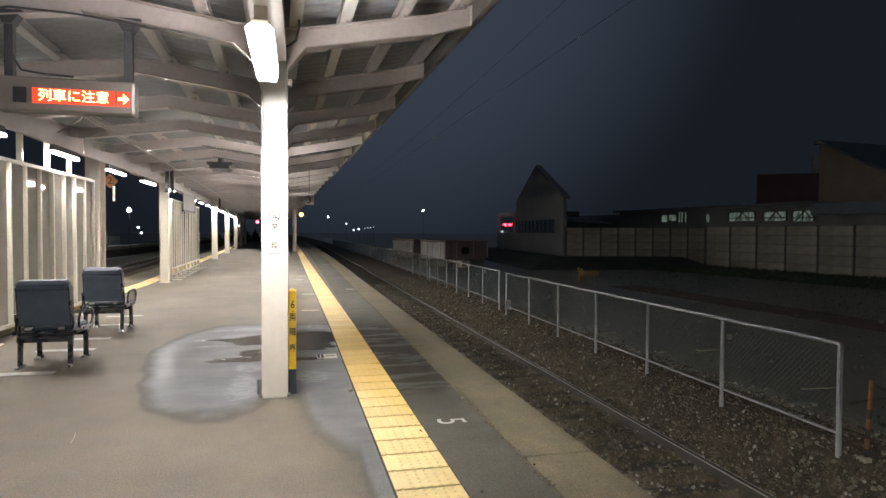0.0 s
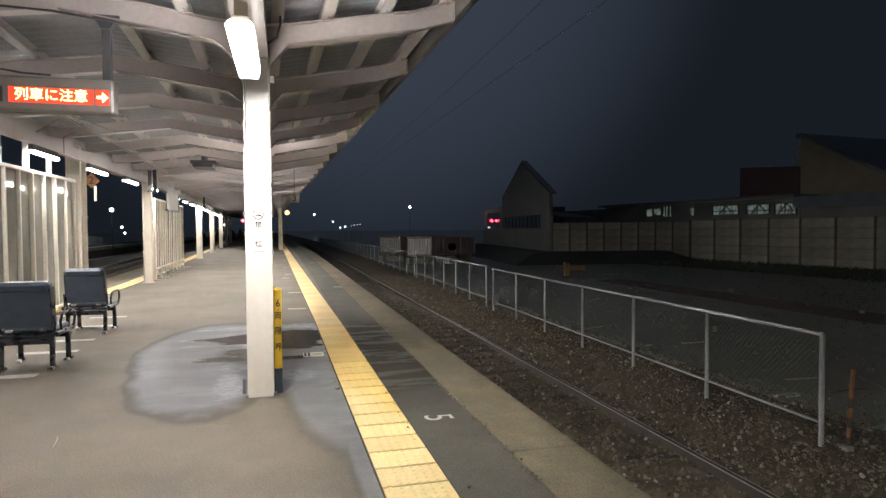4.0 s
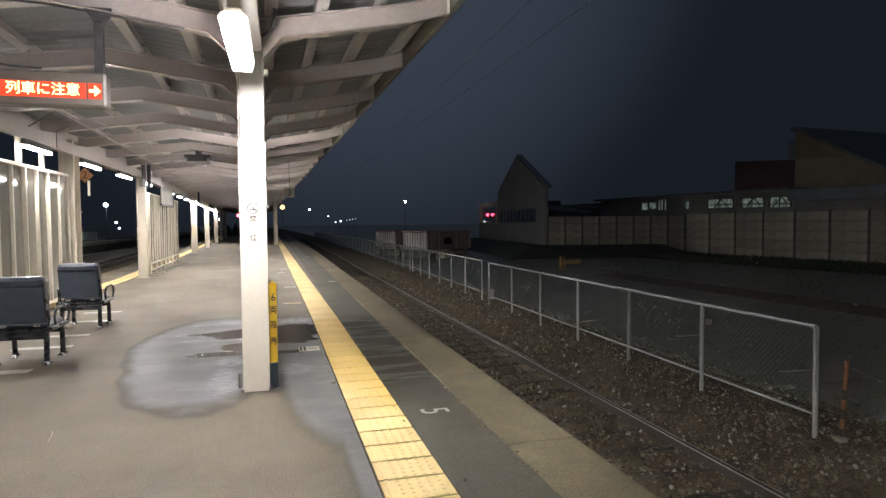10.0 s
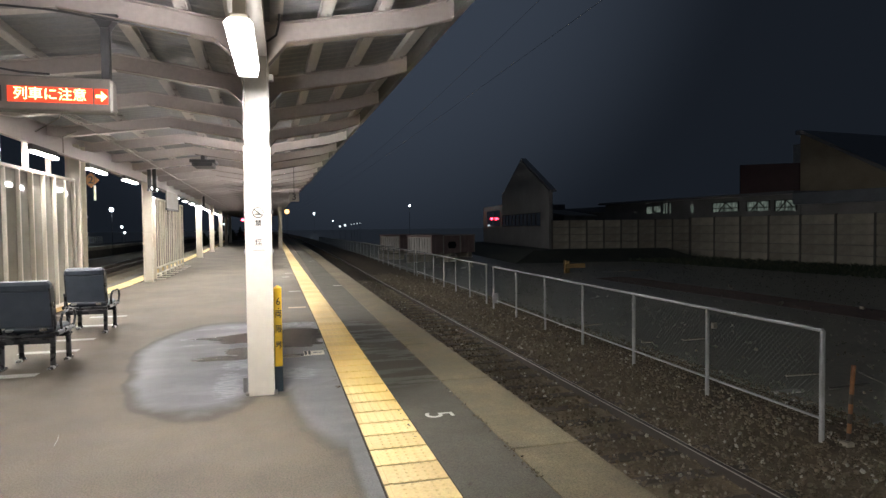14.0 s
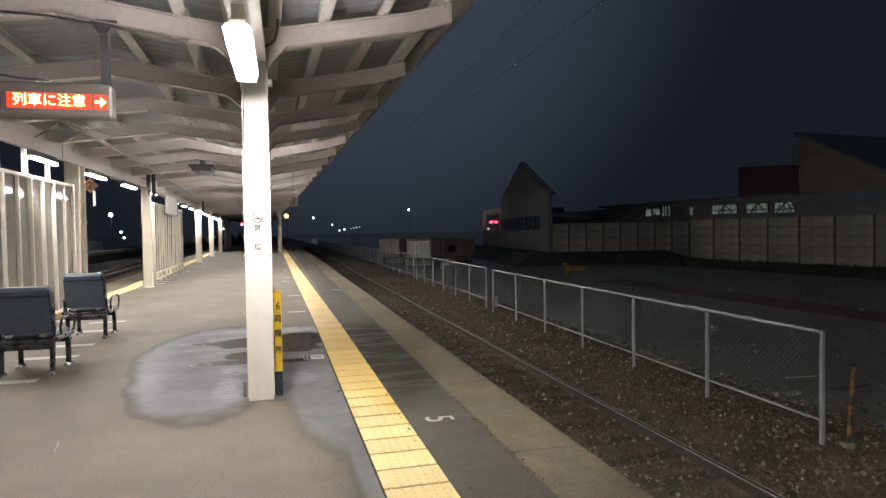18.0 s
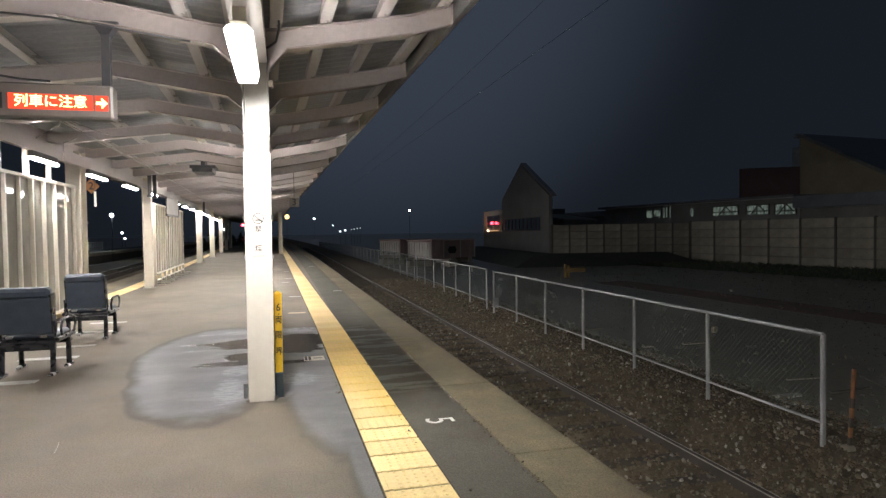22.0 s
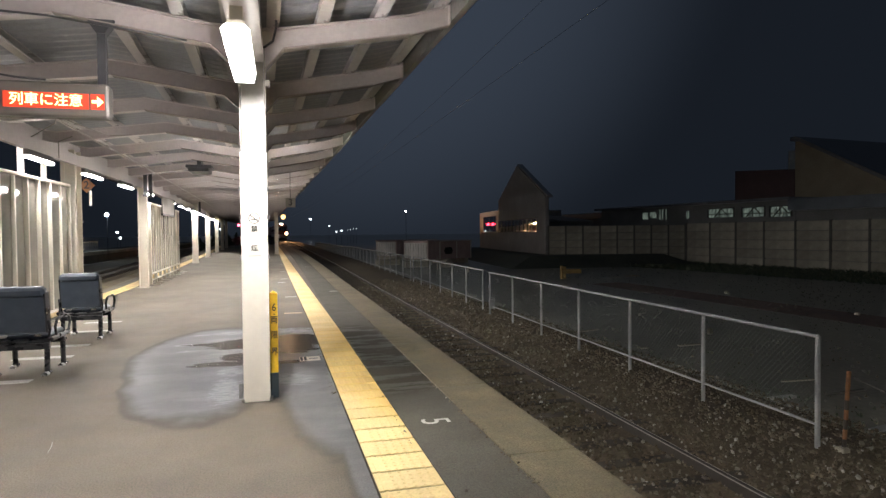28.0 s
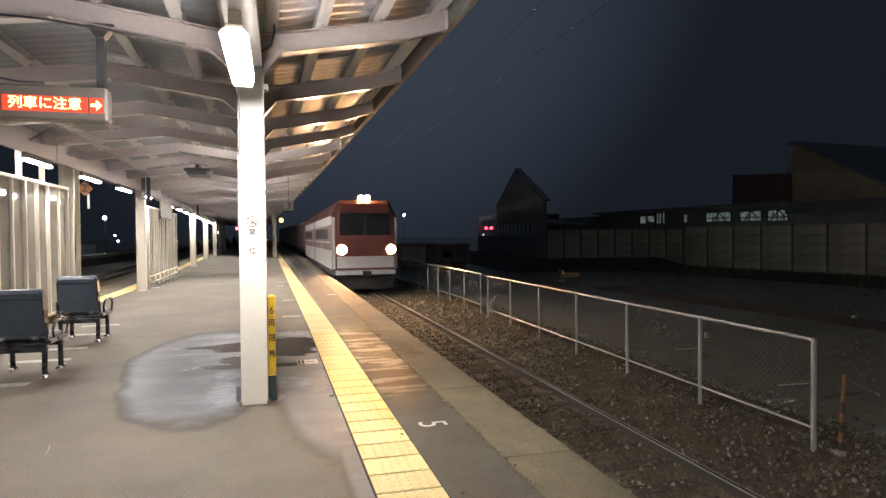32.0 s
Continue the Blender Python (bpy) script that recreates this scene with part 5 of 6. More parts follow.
out = thing("outbuilding", "low grey outbuilding with a pale sheet roof behind the yard wall", "outbuilding", pose(24.6, 51.2, 0, 0, 0, 33.6))
part("wall", Shape().box(0.2, 6.0, 0.2, 3.4, -1.1, 2.45), DIMWALL, out, "dim grey wall")
part("roof", Shape().add([(x, y, z + h) for h in (0.0, 0.12) for x, y, z in ((0, 0, 2.46), (6.2, 0, 2.46), (6.2, 3.6, 3.05), (0, 3.6, 3.05))],
                         [(3, 2, 1, 0), (4, 5, 6, 7), (0, 1, 5, 4), (1, 2, 6, 5), (2, 3, 7, 6), (3, 0, 4, 7)]), RENDERED, out, "pale sheet roof")
# small window glint put in as a glowing strip
part("lit_slot", Shape().box(1.75, 1.82, 3.3, 3.34, 3.06, 3.75), WINLIT, out, "narrow glowing strip for a window glint")
part("chimney", Shape().box(1.6, 2.0, 3.345, 3.6, 2.9, 3.85), DIMWALL, out, "dim flue")

# ------------------------------------------------------------ freight containers in the yard
FREIGHTRED = grainy("freight_red", (0.4, 0.295, 0.275), (0.54, 0.415, 0.39), 0.7, 0.8, 14, 0.2)
FREIGHTWHITE = grainy("freight_white", (0.64, 0.615, 0.57), (0.8, 0.775, 0.73), 0.7, 0.9, 14, 0.2)


def container(x, y, rz, length, label, marked):
    """Origin on the ground below the near corner; the side runs along +x, the end along +y."""
    t = thing("freight_container", label, "container", pose(x, y, -1.13, 0, 0, rz), "yard containers")
    w = 3.1
    part("body", Shape().box(0, length, 0.0, w, 0.45, 1.95), FREIGHTRED, t, "faded red steel side", bevel=0.03)
    part("end_panel", Shape().box(-0.03, -0.003, 0.1, w - 0.1, 0.5, 1.86), FREIGHTWHITE, t, "pale end panel")
    for i in range(9):
        part("end_rib", Shape().box(-0.07, -0.03, 0.15 + 0.33 * i, 0.23 + 0.33 * i, 0.52, 1.8), FREIGHTWHITE, t)
    for i in range(int(length / 0.45) + 1):
        part("side_rib", Shape().box(0.45 * i, 0.45 * i + 0.07, -0.03, -0.003, 0.5, 1.93), FREIGHTRED, t)
    for px in (1.3, 3.36, length - 0.12):
        part("white_upright", Shape().box(px, px + 0.1, -0.06, -0.031, 0.46, 1.94), FREIGHTWHITE, t, "white upright bar")
    part("top_rail", Shape().box(-0.08, length + 0.03, -0.08, w + 0.06, 1.953, 2.05), FREIGHTRED, t)
    part("white_edge", Shape().box(1.3, length - 0.02, -0.1, -0.083, 1.97, 2.03), FREIGHTWHITE, t, "white painted top edge")
    for px in (0.3, length / 2, length - 0.5):
        part("support_block", Shape().box(px - 0.25, px + 0.25, 0.1, w - 0.1, 0.0, 0.447), CONCRETE, t, "pale concrete support block", bevel=0.02)
    if marked:
        for e in (0, 1):
            part("mark", Shape().rod((2.2 + 0.38 * e, -0.06, 1.15), (2.2 + 0.38 * e, -0.032, 1.15), 0.34, 6), BLACKINK, t, "dark painted mark")
    return t


container(12.0, 50.2, 30, 5.3, "faded red freight container with a pale end", True)
container(10.75, 58.0, 30, 5.3, "faded red freight container with a pale end", False)
for x, y, r, l in ((10.3, 47.5, 8, 1.9), (8.9, 52.0, 12, 2.0), (12.6, 46.5, 20, 0.8)):
    solid("concrete_slab", Shape().box(-l / 2, l / 2, -0.4, 0.4, 0.0, 0.5), CONCRETE, "low pale concrete slab beside the containers", "slab", pose(x, y, -1.13, 0, 0, r), "yard slabs", bevel=0.03)

# ------------------------------------------------------------ lights in the distance
def far_lamp(x, y, z, r, colour, strength, label, pole=True):
    t = thing("distant_lamp", label, "street lamp", pose(x, y, 0))
    part("bulb", Shape().ball((0, 0, z), r, 10, 8), glowing("distant_glow", colour, strength), t, "glowing bulb", smooth=True)
    if pole:
        part("pole", Shape().rod((0, 0.1, -1.1), (0, 0.1, z + 0.2), 0.03, 6), STEEL_DARK, t)


WARM, COOL, RED = (1.0, 0.72, 0.35), (0.8, 0.93, 1.0), (1.0, 0.03, 0.06)
for args in ((0.79, 139.9, 5.4, 0.5, (1.0, 0.6, 0.2), 2.4, "warm sodium lamp on a pole far along the line"),
             (14.2, 299.6, 8.7, 0.4, COOL, 8, "cool white lamp on a distant pole"),
             (16.8, 219.3, 4.4, 0.2, COOL, 5, "cool white lamp on a distant pole"),
             (19.0, 94.0, 4.97, 0.13, COOL, 60, "cool white lamp on a distant pole"),
             (-28.5, 469.0, 8.6, 0.95, RED, 26, "glowing red railway signal"),
             (-10.5, 119.5, 2.6, 0.17, COOL, 6, "cool white lamp on a distant pole"),
             (-17.8, 72.8, 3.84, 0.17, COOL, 200, "bright white lamp over the other platform"),
             (-24.8, 107.2, 2.15, 0.16, COOL, 8, "small white lamp over the other platform"),
             (-24.4, 107.3, 1.25, 0.16, COOL, 6, "small white lamp over the other platform"),
             (13.2, 150.0, 2.05, 0.24, COOL, 1.2, "dim white lamp far beyond the yard"), (14.4, 150.0, 2.3, 0.28, COOL, 1.2, "dim white lamp far beyond the yard"),
             (15.9, 150.0, 2.48, 0.11, COOL, 0.5, "dim white lamp far beyond the yard"), (16.6, 150.0, 2.6, 0.11, COOL, 0.8, "dim white lamp far beyond the yard"),
             (17.3, 150.0, 2.72, 0.11, COOL, 0.8, "dim white lamp far beyond the yard"), (18.0, 150.0, 2.83, 0.11, COOL, 0.6, "dim white lamp far beyond the yard")):
    far_lamp(*args)

# opposite platform on the left
solid("platform_opposite", ribbon([(-3.5, -1.2), (-3.5, 0.0), (0.0, 0.0), (0.0, -1.2)], [40, 50, 60, 75, 90, 120, 160], lambda y, x: -18.22 - 0.009 * (y - 61), 0), PLATFORMWALL,
      "grey platform across the far tracks", "platform", kind="structure")
solid("coping_opposite", ribbon([(-0.497, -0.3), (-0.497, 0.02), (0.0, 0.02), (0.0, -0.3)], [40, 50, 60, 75, 90, 120, 160], lambda y, x: -17.7 - 0.009 * (y - 61), 0), CONCRETE,
      "pale concrete coping along the opposite platform", "coping", kind="structure")
solid("far_ballast", ribbon([(-4.4, -1.3), (-4.4, -1.112), (4.4, -1.112), (4.4, -1.3)], [8, 20, 40, 70, 110, 180], lambda y, x: -13.0 - 0.009 * (y - 61), 0), BALLAST,
      "dark stone ballast before the opposite platform", "ballast", kind="structure")
fence = thing("platform_fence", "low grey picket fence along the opposite platform", "fence", pose(-20.9, 61, 0, 0, 0, 0.5))
for i in range(24):
    part("picket", Shape().box(-0.03, 0.03, 0.9 * i - 0.04, 0.9 * i + 0.04, 0.0, 1.0), GALV, fence)
for z in (0.3, 0.85):
    part("fence_rail", Shape().box(-0.02, 0.02, -0.1, 20.9, z - 0.03, z + 0.03), GALV, fence)
shop = thing("station_building", "dim reddish station building beyond the opposite platform", "building", pose(-31.0, 78.0, 0, 0, 0, 8))
part("wall", Shape().box(-5, 5, 0, 26, -1.1, 3.6), REDWALL, shop, "dark red wall")
part("roof", Shape().box(-5.6, 5.8, -0.6, 26.6, 3.603, 3.9), ROOFDARK, shop, "dark flat roof")
for i in range(5):
    part("window", Shape().box(5.003, 5.05, 2.0 + 5 * i, 4.2 + 5 * i, 1.0, 2.3), GLASS, shop, "dark window pane")
# dark shrubs past the end of the platform
def shrub(x, y, w, h):
    t = thing("shrub", "dark leafy shrub past the end of the platform", "shrub", pose(x, y, -1.15), "platform end shrubs")
    part("stem", Shape().rod((0, 0, 0), (0.05, 0, 0.5 * h), 0.05, 6, 0.03).rod((0.03, 0, 0.3 * h), (0.3 * w, 0.1, 0.8 * h), 0.03, 5, 0.01).rod((0.03, 0, 0.3 * h), (-0.3 * w, -0.1, 0.75 * h), 0.03, 5, 0.01), SLEEPER, t, "thin woody stem")
    leaves = Shape()
    for _ in range(900):
        a, e, k = rng.random() * 6.283, rng.random(), 0.6 + 0.4 * rng.random()
        c = Vector((math.cos(a) * w * 0.55 * k * math.sin(3.1 * e ** 0.7 + 0.1), math.sin(a) * 0.7 * k, 0.12 * h + h * e * (0.85 + 0.2 * math.sin(3 * a))))
        u, v = Vector(rng.normal(size=3)).normalized() * 0.17, Vector(rng.normal(size=3)).normalized() * 0.09
        leaves.add([c - u, c + v, c + u, c - v], [(0, 1, 2, 3)])
    part("crown", leaves, FOLIAGE, t, "dark clumped leaves")


FOLIAGE = grainy("dark_foliage", (0.03, 0.045, 0.02), (0.07, 0.095, 0.045), 0.6, 3, 30, 0.1)
for i in range(9):
    shrub(-11.6 + 1.05 * i, 98.2 + 0.5 * (i % 2), 1.5, 2.0 + 0.35 * ((i * 7) % 3))
# overhead wires
wires = thing("overhead_wires", "thin overhead contact and messenger wires", "wires", kind="structure")
for z, sag, r in ((4.22, 0.0, 0.003), (5.15, 0.5, 0.003)):
    w = Shape()
    ys = list(range(-20, 161, 5)) + [200, 300]
    pts = [(3.7 + bend(y), y, z + rise(y) - sag * (1 - ((y % 50) / 25 - 1) ** 2)) for y in ys]
    part("wire", w.tube(pts, r, 4), RUST, wires)

# ------------------------------------------------------------ train
BODYRED = grainy("loco_red", (0.15, 0.05, 0.043), (0.2, 0.07, 0.06), 0.4, 0.7, 14, 0.03)
BODYWHITE = grainy("loco_white", (0.62, 0.6, 0.58), (0.74, 0.72, 0.7), 0.4, 0.7, 14, 0.03)
UNDER = grainy("underframe", (0.03, 0.028, 0.026), (0.06, 0.055, 0.05), 0.7, 3, 30, 0.2)
HEAD = glowing("headlight_glow", (1.0, 0.52, 0.22), 1750.0)
TOPHEAD = glowing("top_headlight_glow", (1.0, 0.68, 0.36), 300.0)
DARKGLASS = mat("dark_glass", mirror_build)


def bogie(parent, y):
    b = part("bogie", Shape().box(-0.95, 0.95, y - 1.5, y + 1.5, -0.6, -0.1), UNDER, parent, "dark bogie frame", bevel=0.03)
    for yy in (y - 1.05, y + 1.05):
        for s in (-1, 1):
            part("wheel", Shape().rod((s * 0.52, yy, -0.545), (s * 0.62, yy, -0.545), 0.455, 20), UNDER, b)


def locomotive():
    """Front face at y = 0, driving towards -y; z = 0 one metre over the rails."""
    t = thing("locomotive", "red and white electric locomotive with bright headlights", "locomotive")
    for u in (0, 1):
        y0 = 12.7 * u
        prof = [(-1.42, 0.0), (1.42, 0.0), (1.42, 2.4), (1.1, 3.05), (-1.1, 3.05), (-1.42, 2.4)]
        body = part("body", Shape().prism(prof, y0 + (0.35 if u == 0 else 0), y0 + 12.4), BODYRED, t, "dark red body side", bevel=0.03)
        part("white_band", Shape().prism([(-1.435, 1.98), (-1.422, 1.98), (-1.422, 2.38), (-1.435, 2.38)], y0 + 0.4, y0 + 12.3), BODYWHITE, body, "white upper band")
        part("white_band", Shape().prism([(-1.435, 0.02), (-1.422, 0.02), (-1.422, 0.85), (-1.435, 0.85)], y0 + 0.4, y0 + 12.3), BODYWHITE, body, "pale lower band")
        part("stripe", Shape().prism([(-1.437, 1.18), (-1.422, 1.18), (-1.422, 1.24), (-1.437, 1.24)], y0 + 1.2, y0 + 12.3), BODYWHITE, body, "thin white stripe")
        for i in range(5):
            part("grille", Shape().box(-1.436, -1.421, y0 + 2.6 + 1.8 * i, y0 + 4.1 + 1.8 * i, 1.35, 1.85), UNDER, body, "dark side grille")
        part("underframe", Shape().box(-1.3, 1.3, y0 + 0.5, y0 + 12.2, -0.3, -0.003), UNDER, t)
        bogie(t, y0 + 2.8)
        bogie(t, y0 + 9.6)
    front = part("cab_front", Shape().add(
        [(-1.42, 0.35, 0), (1.42, 0.35, 0), (1.42, 0.35, 2.4), (1.1, 0.35, 3.05), (-1.1, 0.35, 3.05), (-1.42, 0.35, 2.4),
         (-1.25, 0.0, 0), (1.25, 0.0, 0), (1.3, 0.0, 1.4), (1.05, 0.25, 2.9), (-1.05, 0.25, 2.9), (-1.3, 0.0, 1.4)],
        [(6, 7, 8, 11), (11, 8, 9, 10), (0, 1, 7, 6), (1, 2, 8, 7), (2, 9, 8), (2, 3, 9), (3, 4, 10, 9), (4, 5, 10), (5, 11, 10), (0, 6, 11, 5)]), BODYRED, t, "red cab front")
    tilt = Matrix.Translation((0, -0.015, 1.4)) @ Matrix.Rotation(math.atan2(-0.25, 1.5), 4, "X")
    part("windscreen", Shape().box(-1.1, -0.03, -0.02, -0.002, 0.12, 1.1, tilt), DARKGLASS, front, "dark cab windscreen")
    part("windscreen", Shape().box(0.03, 1.1, -0.02, -0.002, 0.12, 1.1, tilt), DARKGLASS, front, "dark cab windscreen")
    for s in (-1, 1):
        part("corner_post", Shape().box(s * 1.36 - 0.05, s * 1.36 + 0.05, 0.05, 0.36, 0.05, 2.3), BODYWHITE, front, "white cab corner post", bevel=0.02)
    part("front_band", Shape().box(-1.24, 1.24, -0.022, -0.002, 0.1, 0.6), BODYWHITE, front, "white front band")
    part("buffer_beam", Shape().box(-1.3, 1.3, -0.12, 0.2, -0.2, -0.01), BODYWHITE, front, "pale buffer beam", bevel=0.02)
    part("coupler", Shape().box(-0.16, 0.16, -0.6, 0.0, -0.28, -0.02), UNDER, front, bevel=0.03)
    part("plough", Shape().prism([(-1.2, -0.85), (1.2, -0.85), (1.25, -0.3), (-1.25, -0.3)], 0.1, 0.2), UNDER, front)
    for s in (-1, 1):
        part("headlight", Shape().rod((s * 1.06, -0.03, 0.9), (s * 1.06, -0.005, 0.9), 0.2, 16), HEAD, front, "glaring orange-white headlight")
        # tube added to cut the headlight to a narrow beam
        hood = Shape()
        for i in range(16):
            a0, a1 = 2 * math.pi * i / 16, 2 * math.pi * (i + 1) / 16
            hood.add([(s * 1.06 + r * math.cos(a), y, 0.9 + r * math.sin(a)) for y in (-0.45, -0.003) for a in (a0, a1) for r in (0.205, 0.225)],
                     [(0, 1, 3, 2), (0, 2, 6, 4), (1, 5, 7, 3)])
        part("headlight_hood", hood, UNDER, front, "deep black tube added to narrow the headlight beam")
        part("step", Shape().box(s * 1.2 - 0.15, s * 1.2 + 0.15, -0.1, 0.2, -0.75, -0.7), UNDER, front)
    for s in (-1, 1):
        part("top_headlight", Shape().rod((s * 0.13, 0.3, 3.17), (s * 0.13, 0.42, 3.17), 0.11, 12), TOPHEAD, front, "bright roof headlight")
    part("top_headlight_box", Shape().box(-0.3, 0.3, 0.425, 0.9, 3.0, 3.3), UNDER, front, bevel=0.03)
    part("roof_gear", Shape().box(-0.7, 0.7, 3, 5, 3.05, 3.25).box(-0.6, 0.6, 7, 11, 3.05, 3.2).box(-0.7, 0.7, 15, 18, 3.05, 3.25), UNDER, t)
    return t


def wagon():
    t = thing("container_wagon", "dark flat wagon carrying freight containers", "wagon", group="freight wagons")
    part("deck", Shape().box(-1.25, 1.25, 0.4, 19.6, 0.0, 0.22), UNDER, t)
    for i in range(5):
        b = part("load", Shape().box(-1.22, 1.22, 0.7 + 3.78 * i, 4.35 + 3.78 * i, 0.23, 2.7), FREIGHTRED, t, "dull red freight container", bevel=0.02)
        for j in range(4):
            part("rib", Shape().box(-1.25, -1.222, 1.0 + 3.78 * i + 0.9 * j, 1.08 + 3.78 * i + 0.9 * j, 0.3, 2.6), FREIGHTRED, b)
    bogie(t, 3.0)
    bogie(t, 17.0)
    return t


loco = locomotive()
wagons = [wagon()]
for _ in range(3):
    wagons.append(copy_thing(wagons[0], pose(0, 0, 0)))

# ------------------------------------------------------------ platform markings and tiles
PALEORANGE = grainy("worn_orange_line", (0.5, 0.34, 0.22), (0.66, 0.5, 0.36), 0.6, 9, 60, 0.15, grain=0.4)


def flat_mark(name, x0, x1, y0, y1, label, material=None):
    solid(name, Shape().box(x0, x1, y0, y1, 0.0, 0.004), material or WHITEPAINT, label, "marking", kind="structure")


t = thing("platform_number", "white painted five on the platform", "marking", pose(1.21, 4.9, 0.001), kind="structure")
lettering("painted_number", "5", 0.34, NUMBERPAINT, t, pose(0, 0, 0.002, 0, 0, -90), thick=0.001)
flat_mark("painted_line", 0.06, 0.4, 12.42, 12.56, "worn orange line painted on the platform", PALEORANGE)
for x0, x1, y in ((0.1, 0.38, 15.7), (-0.08, 0.16, 20.5), (0.02, 0.24, 22.2), (-0.02, 0.2, 26.5), (-0.05, 0.15, 33), (-0.1, 0.12, 39), (1.28, 1.5, 16.85), (1.15, 1.4, 30)):
    flat_mark("painted_line", x0, x1, y, y + 0.14, "short white line painted on the platform")
for x0, x1, y in ((-3.35, -2.62, 7.45), (-3.3, -2.62, 8.84), (-3.3, -2.66, 9.72), (-3.4, -2.7, 11.1), (-3.4, -2.8, 12.2)):
    flat_mark("queue_line", x0, x1, y, y + 0.16, "white queue line painted beside the chairs")
solid("floor_scratch", Shape().tube([(-1.64, 4.98, 0.0), (-1.66, 5.12, 0.0005), (-1.69, 5.24, 0.0)], 0.0018, 5), WHITEPAINT, "thin pale scratch on the asphalt", "marking", kind="structure")
t = thing("floor_label", "white sticker with a black block on the platform", "sticker", pose(0.34, 7.83, 0.001), kind="structure")
part("sheet", Shape().box(-0.125, 0.125, -0.13, 0.13, 0, 0.003), WHITEBOARD, t)
part("black_block", Shape().box(-0.115, -0.085, -0.11, 0.11, 0.003, 0.005).box(-0.07, -0.04, -0.11, 0.11, 0.003, 0.005), BLACKINK, t)
part("print_bar", Shape().box(-0.01, 0.1, -0.02, 0.02, 0.003, 0.005), GREYINK, t)
solid("pebble", Shape().ball((0, 0, 0.008), 0.012, 6, 5), STONE, "small dark pebble on the platform", "pebble", pose(1.06, 3.5, 0.0))


def dotted_tile():
    s = Shape().box(-0.203, 0.203, -0.1395, 0.1395, 0.0, 0.012)
    for i in range(5):
        for j in range(5):
            x, y = -0.1 + 0.06 * i + 0.008, -0.12 + 0.06 * j
            p = [(x + r * math.cos(a), y + r * math.sin(a), z) for r, z in ((0.014, 0.012), (0.008, 0.0155)) for a in (0, 1.047, 2.094, 3.142, 4.189, 5.236)]
            s.add(p, [(k, (k + 1) % 6, 6 + (k + 1) % 6, 6 + k) for k in range(6)] + [(6, 7, 8, 9, 10, 11)])
    s.box(-0.172, -0.15, -0.1395, 0.1395, 0.012, 0.015)
    return s


def ribbed_tile():
    """Four long ribs and an edge bar along the strip."""
    s = Shape().box(-0.203, 0.203, -0.1395, 0.1395, 0.0, 0.012)
    for x in (-0.165, -0.1, -0.03, 0.04, 0.11):
        w = 0.009 if x < -0.15 else 0.016
        s.add([(x + a, y, z) for y in (-0.13, 0.13) for a, z in ((-w, 0.012), (-w * 0.6, 0.0145), (w * 0.6, 0.0145), (w, 0.012))],
              [(0, 1, 5, 4), (1, 2, 6, 5), (2, 3, 7, 6), (0, 3, 2, 1), (4, 5, 6, 7)])
    return s


JOINTDIRT = grainy("joint_dirt", (0.03, 0.02, 0.01), (0.07, 0.048, 0.024), 0.9, 6, 60, 0.1)
tile_data = dotted_tile().mesh("tactile_tile", TILE)
rib_data = ribbed_tile().mesh("tactile_tile", TILE)


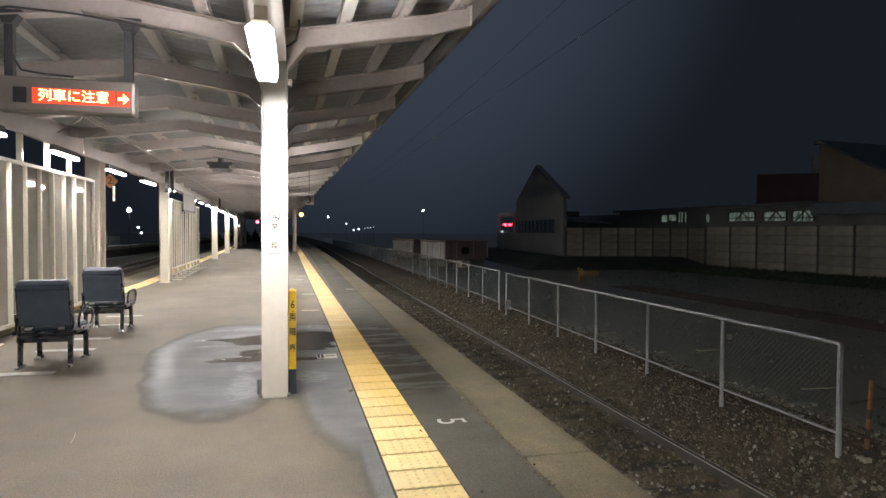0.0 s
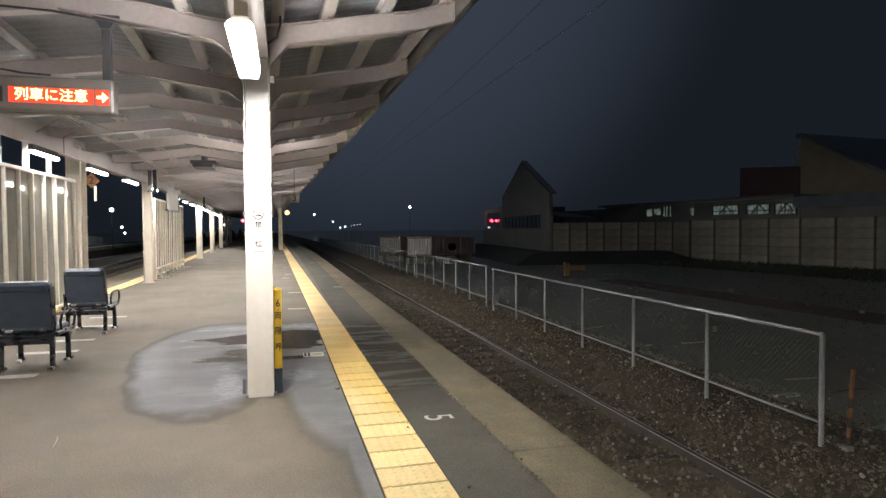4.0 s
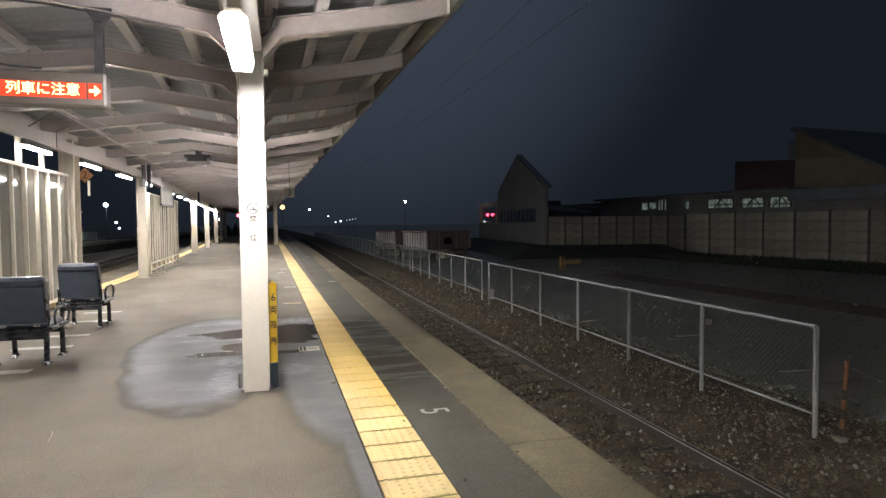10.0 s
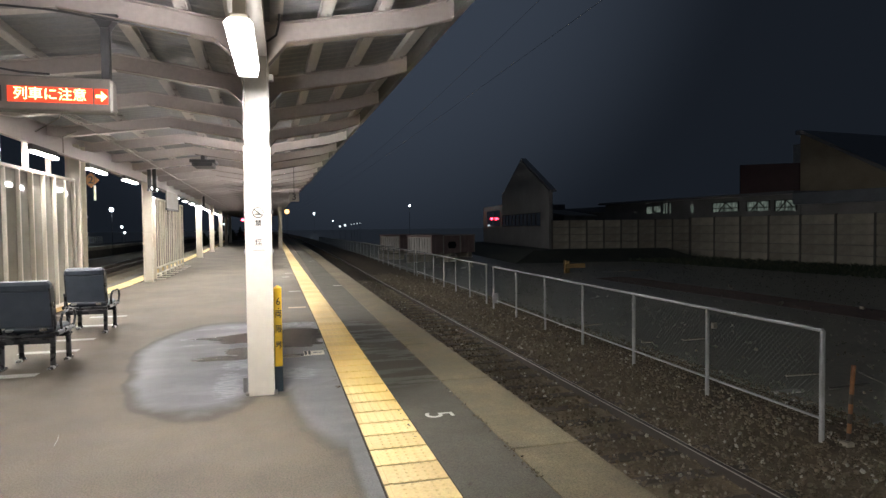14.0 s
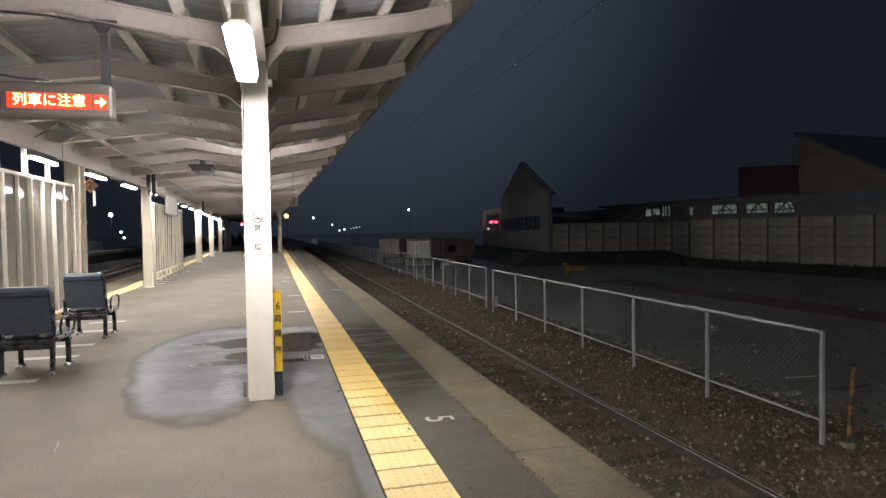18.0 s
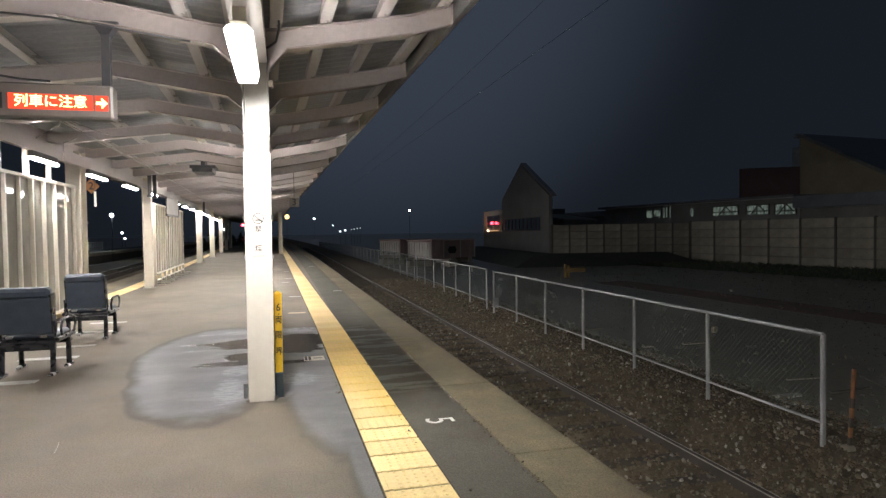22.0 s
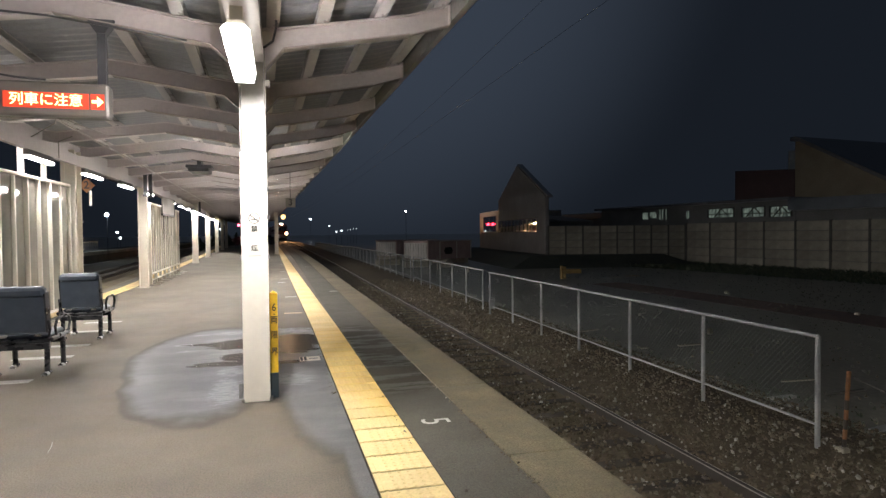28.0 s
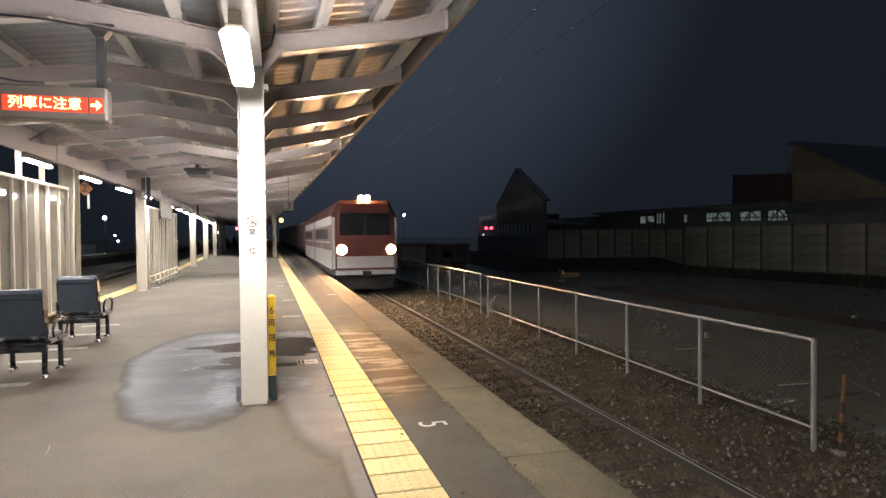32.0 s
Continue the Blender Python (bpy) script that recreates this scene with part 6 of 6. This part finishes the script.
def tiles(label, y0, count, at, turn=0):
    t = thing("tactile_strip", label, "tactile paving", kind="structure")
    rest, bed = Shape(), Shape()
    for i in range(0, count, 10):
        ya, yb = y0 + 0.3 * i - 0.16, y0 + 0.3 * min(count, i + 10) - 0.16
        xa, xb = at(ya), at(yb)
        bed.add([(xa - 0.215, ya, 0.005), (xa + 0.215, ya, 0.005), (xb + 0.215, yb, 0.005), (xb - 0.215, yb, 0.005),
                 (xa - 0.215, ya, 0.0), (xa + 0.215, ya, 0.0), (xb + 0.215, yb, 0.0), (xb - 0.215, yb, 0.0)],
                [(0, 1, 2, 3), (0, 4, 5, 1), (1, 5, 6, 2), (2, 6, 7, 3), (3, 7, 4, 0)])
    part("joint_bed", bed, JOINTDIRT, t, "dark dirt in the joints")
    for i in range(count):
        y = y0 + 0.3 * i
        x = at(y)
        if i < 130:
            part("tactile_tile", rib_data if 4.95 < y < 10.3 and turn == 0 else tile_data, None, t, m=pose(x, y, 0.0, 0, 0, turn + math.degrees(math.atan((at(y) - at(y + 0.3)) / 0.3))))
        else:
            rest.box(x - 0.2, x + 0.2, y - 0.148, y + 0.148, 0, 0.013)
    for i in range(1, 150):
        y = y0 - 0.3 * i
        if y > -43.5:
            x = at(max(y, 0.0))
            rest.box(x - 0.2, x + 0.2, y - 0.148, y + 0.148, 0, 0.013)
    tagged(part("tile_run", rest, TILE, t, "further yellow tiles"), kind="stuff")


STRIP_X = ((0, 0.785), (4.7, 0.75), (10.4, 0.705), (13.9, 0.652), (27.2, 0.455), (39.8, 0.28), (60, 0.0), (100, -0.6))


def strip_x(y):
    for (ya, xa), (yb, xb) in zip(STRIP_X, STRIP_X[1:]):
        if y <= yb:
            return xa + (xb - xa) * (y - ya) / (yb - ya)
    return STRIP_X[-1][1]


tiles("yellow tactile warning tiles with raised dots, wet in places", 1.6 + 0.07, 314, strip_x)
tiles("yellow tactile warning tiles along the other platform edge", 5.0, 300, lambda y: -4.43 + fan(y) + bend(y), 180)


# ------------------------------------------------------------ what moves
def along(t, behind):
    """Pose on the track of a vehicle whose front is behind metres behind the train's nose."""
    y = 26.8 + 32.0 * (32 - t) + behind
    return pose(3.7 + bend(y), y, 0.12 + rise(y), 0, 0, math.degrees(math.atan((bend(y) - bend(y + 12)) / 12)))


def motions():
    times = [0, 10, 20, 24, 26, 27, 27.5, 28, 28.5, 29, 29.5, 30, 30.5, 31, 31.5, 32]
    walk(loco, [(s, along(s, 0)) for s in times])
    for i, w in enumerate(wagons):
        walk(w, [(s, along(s, 25.6 + 20.2 * i)) for s in times])


motions()
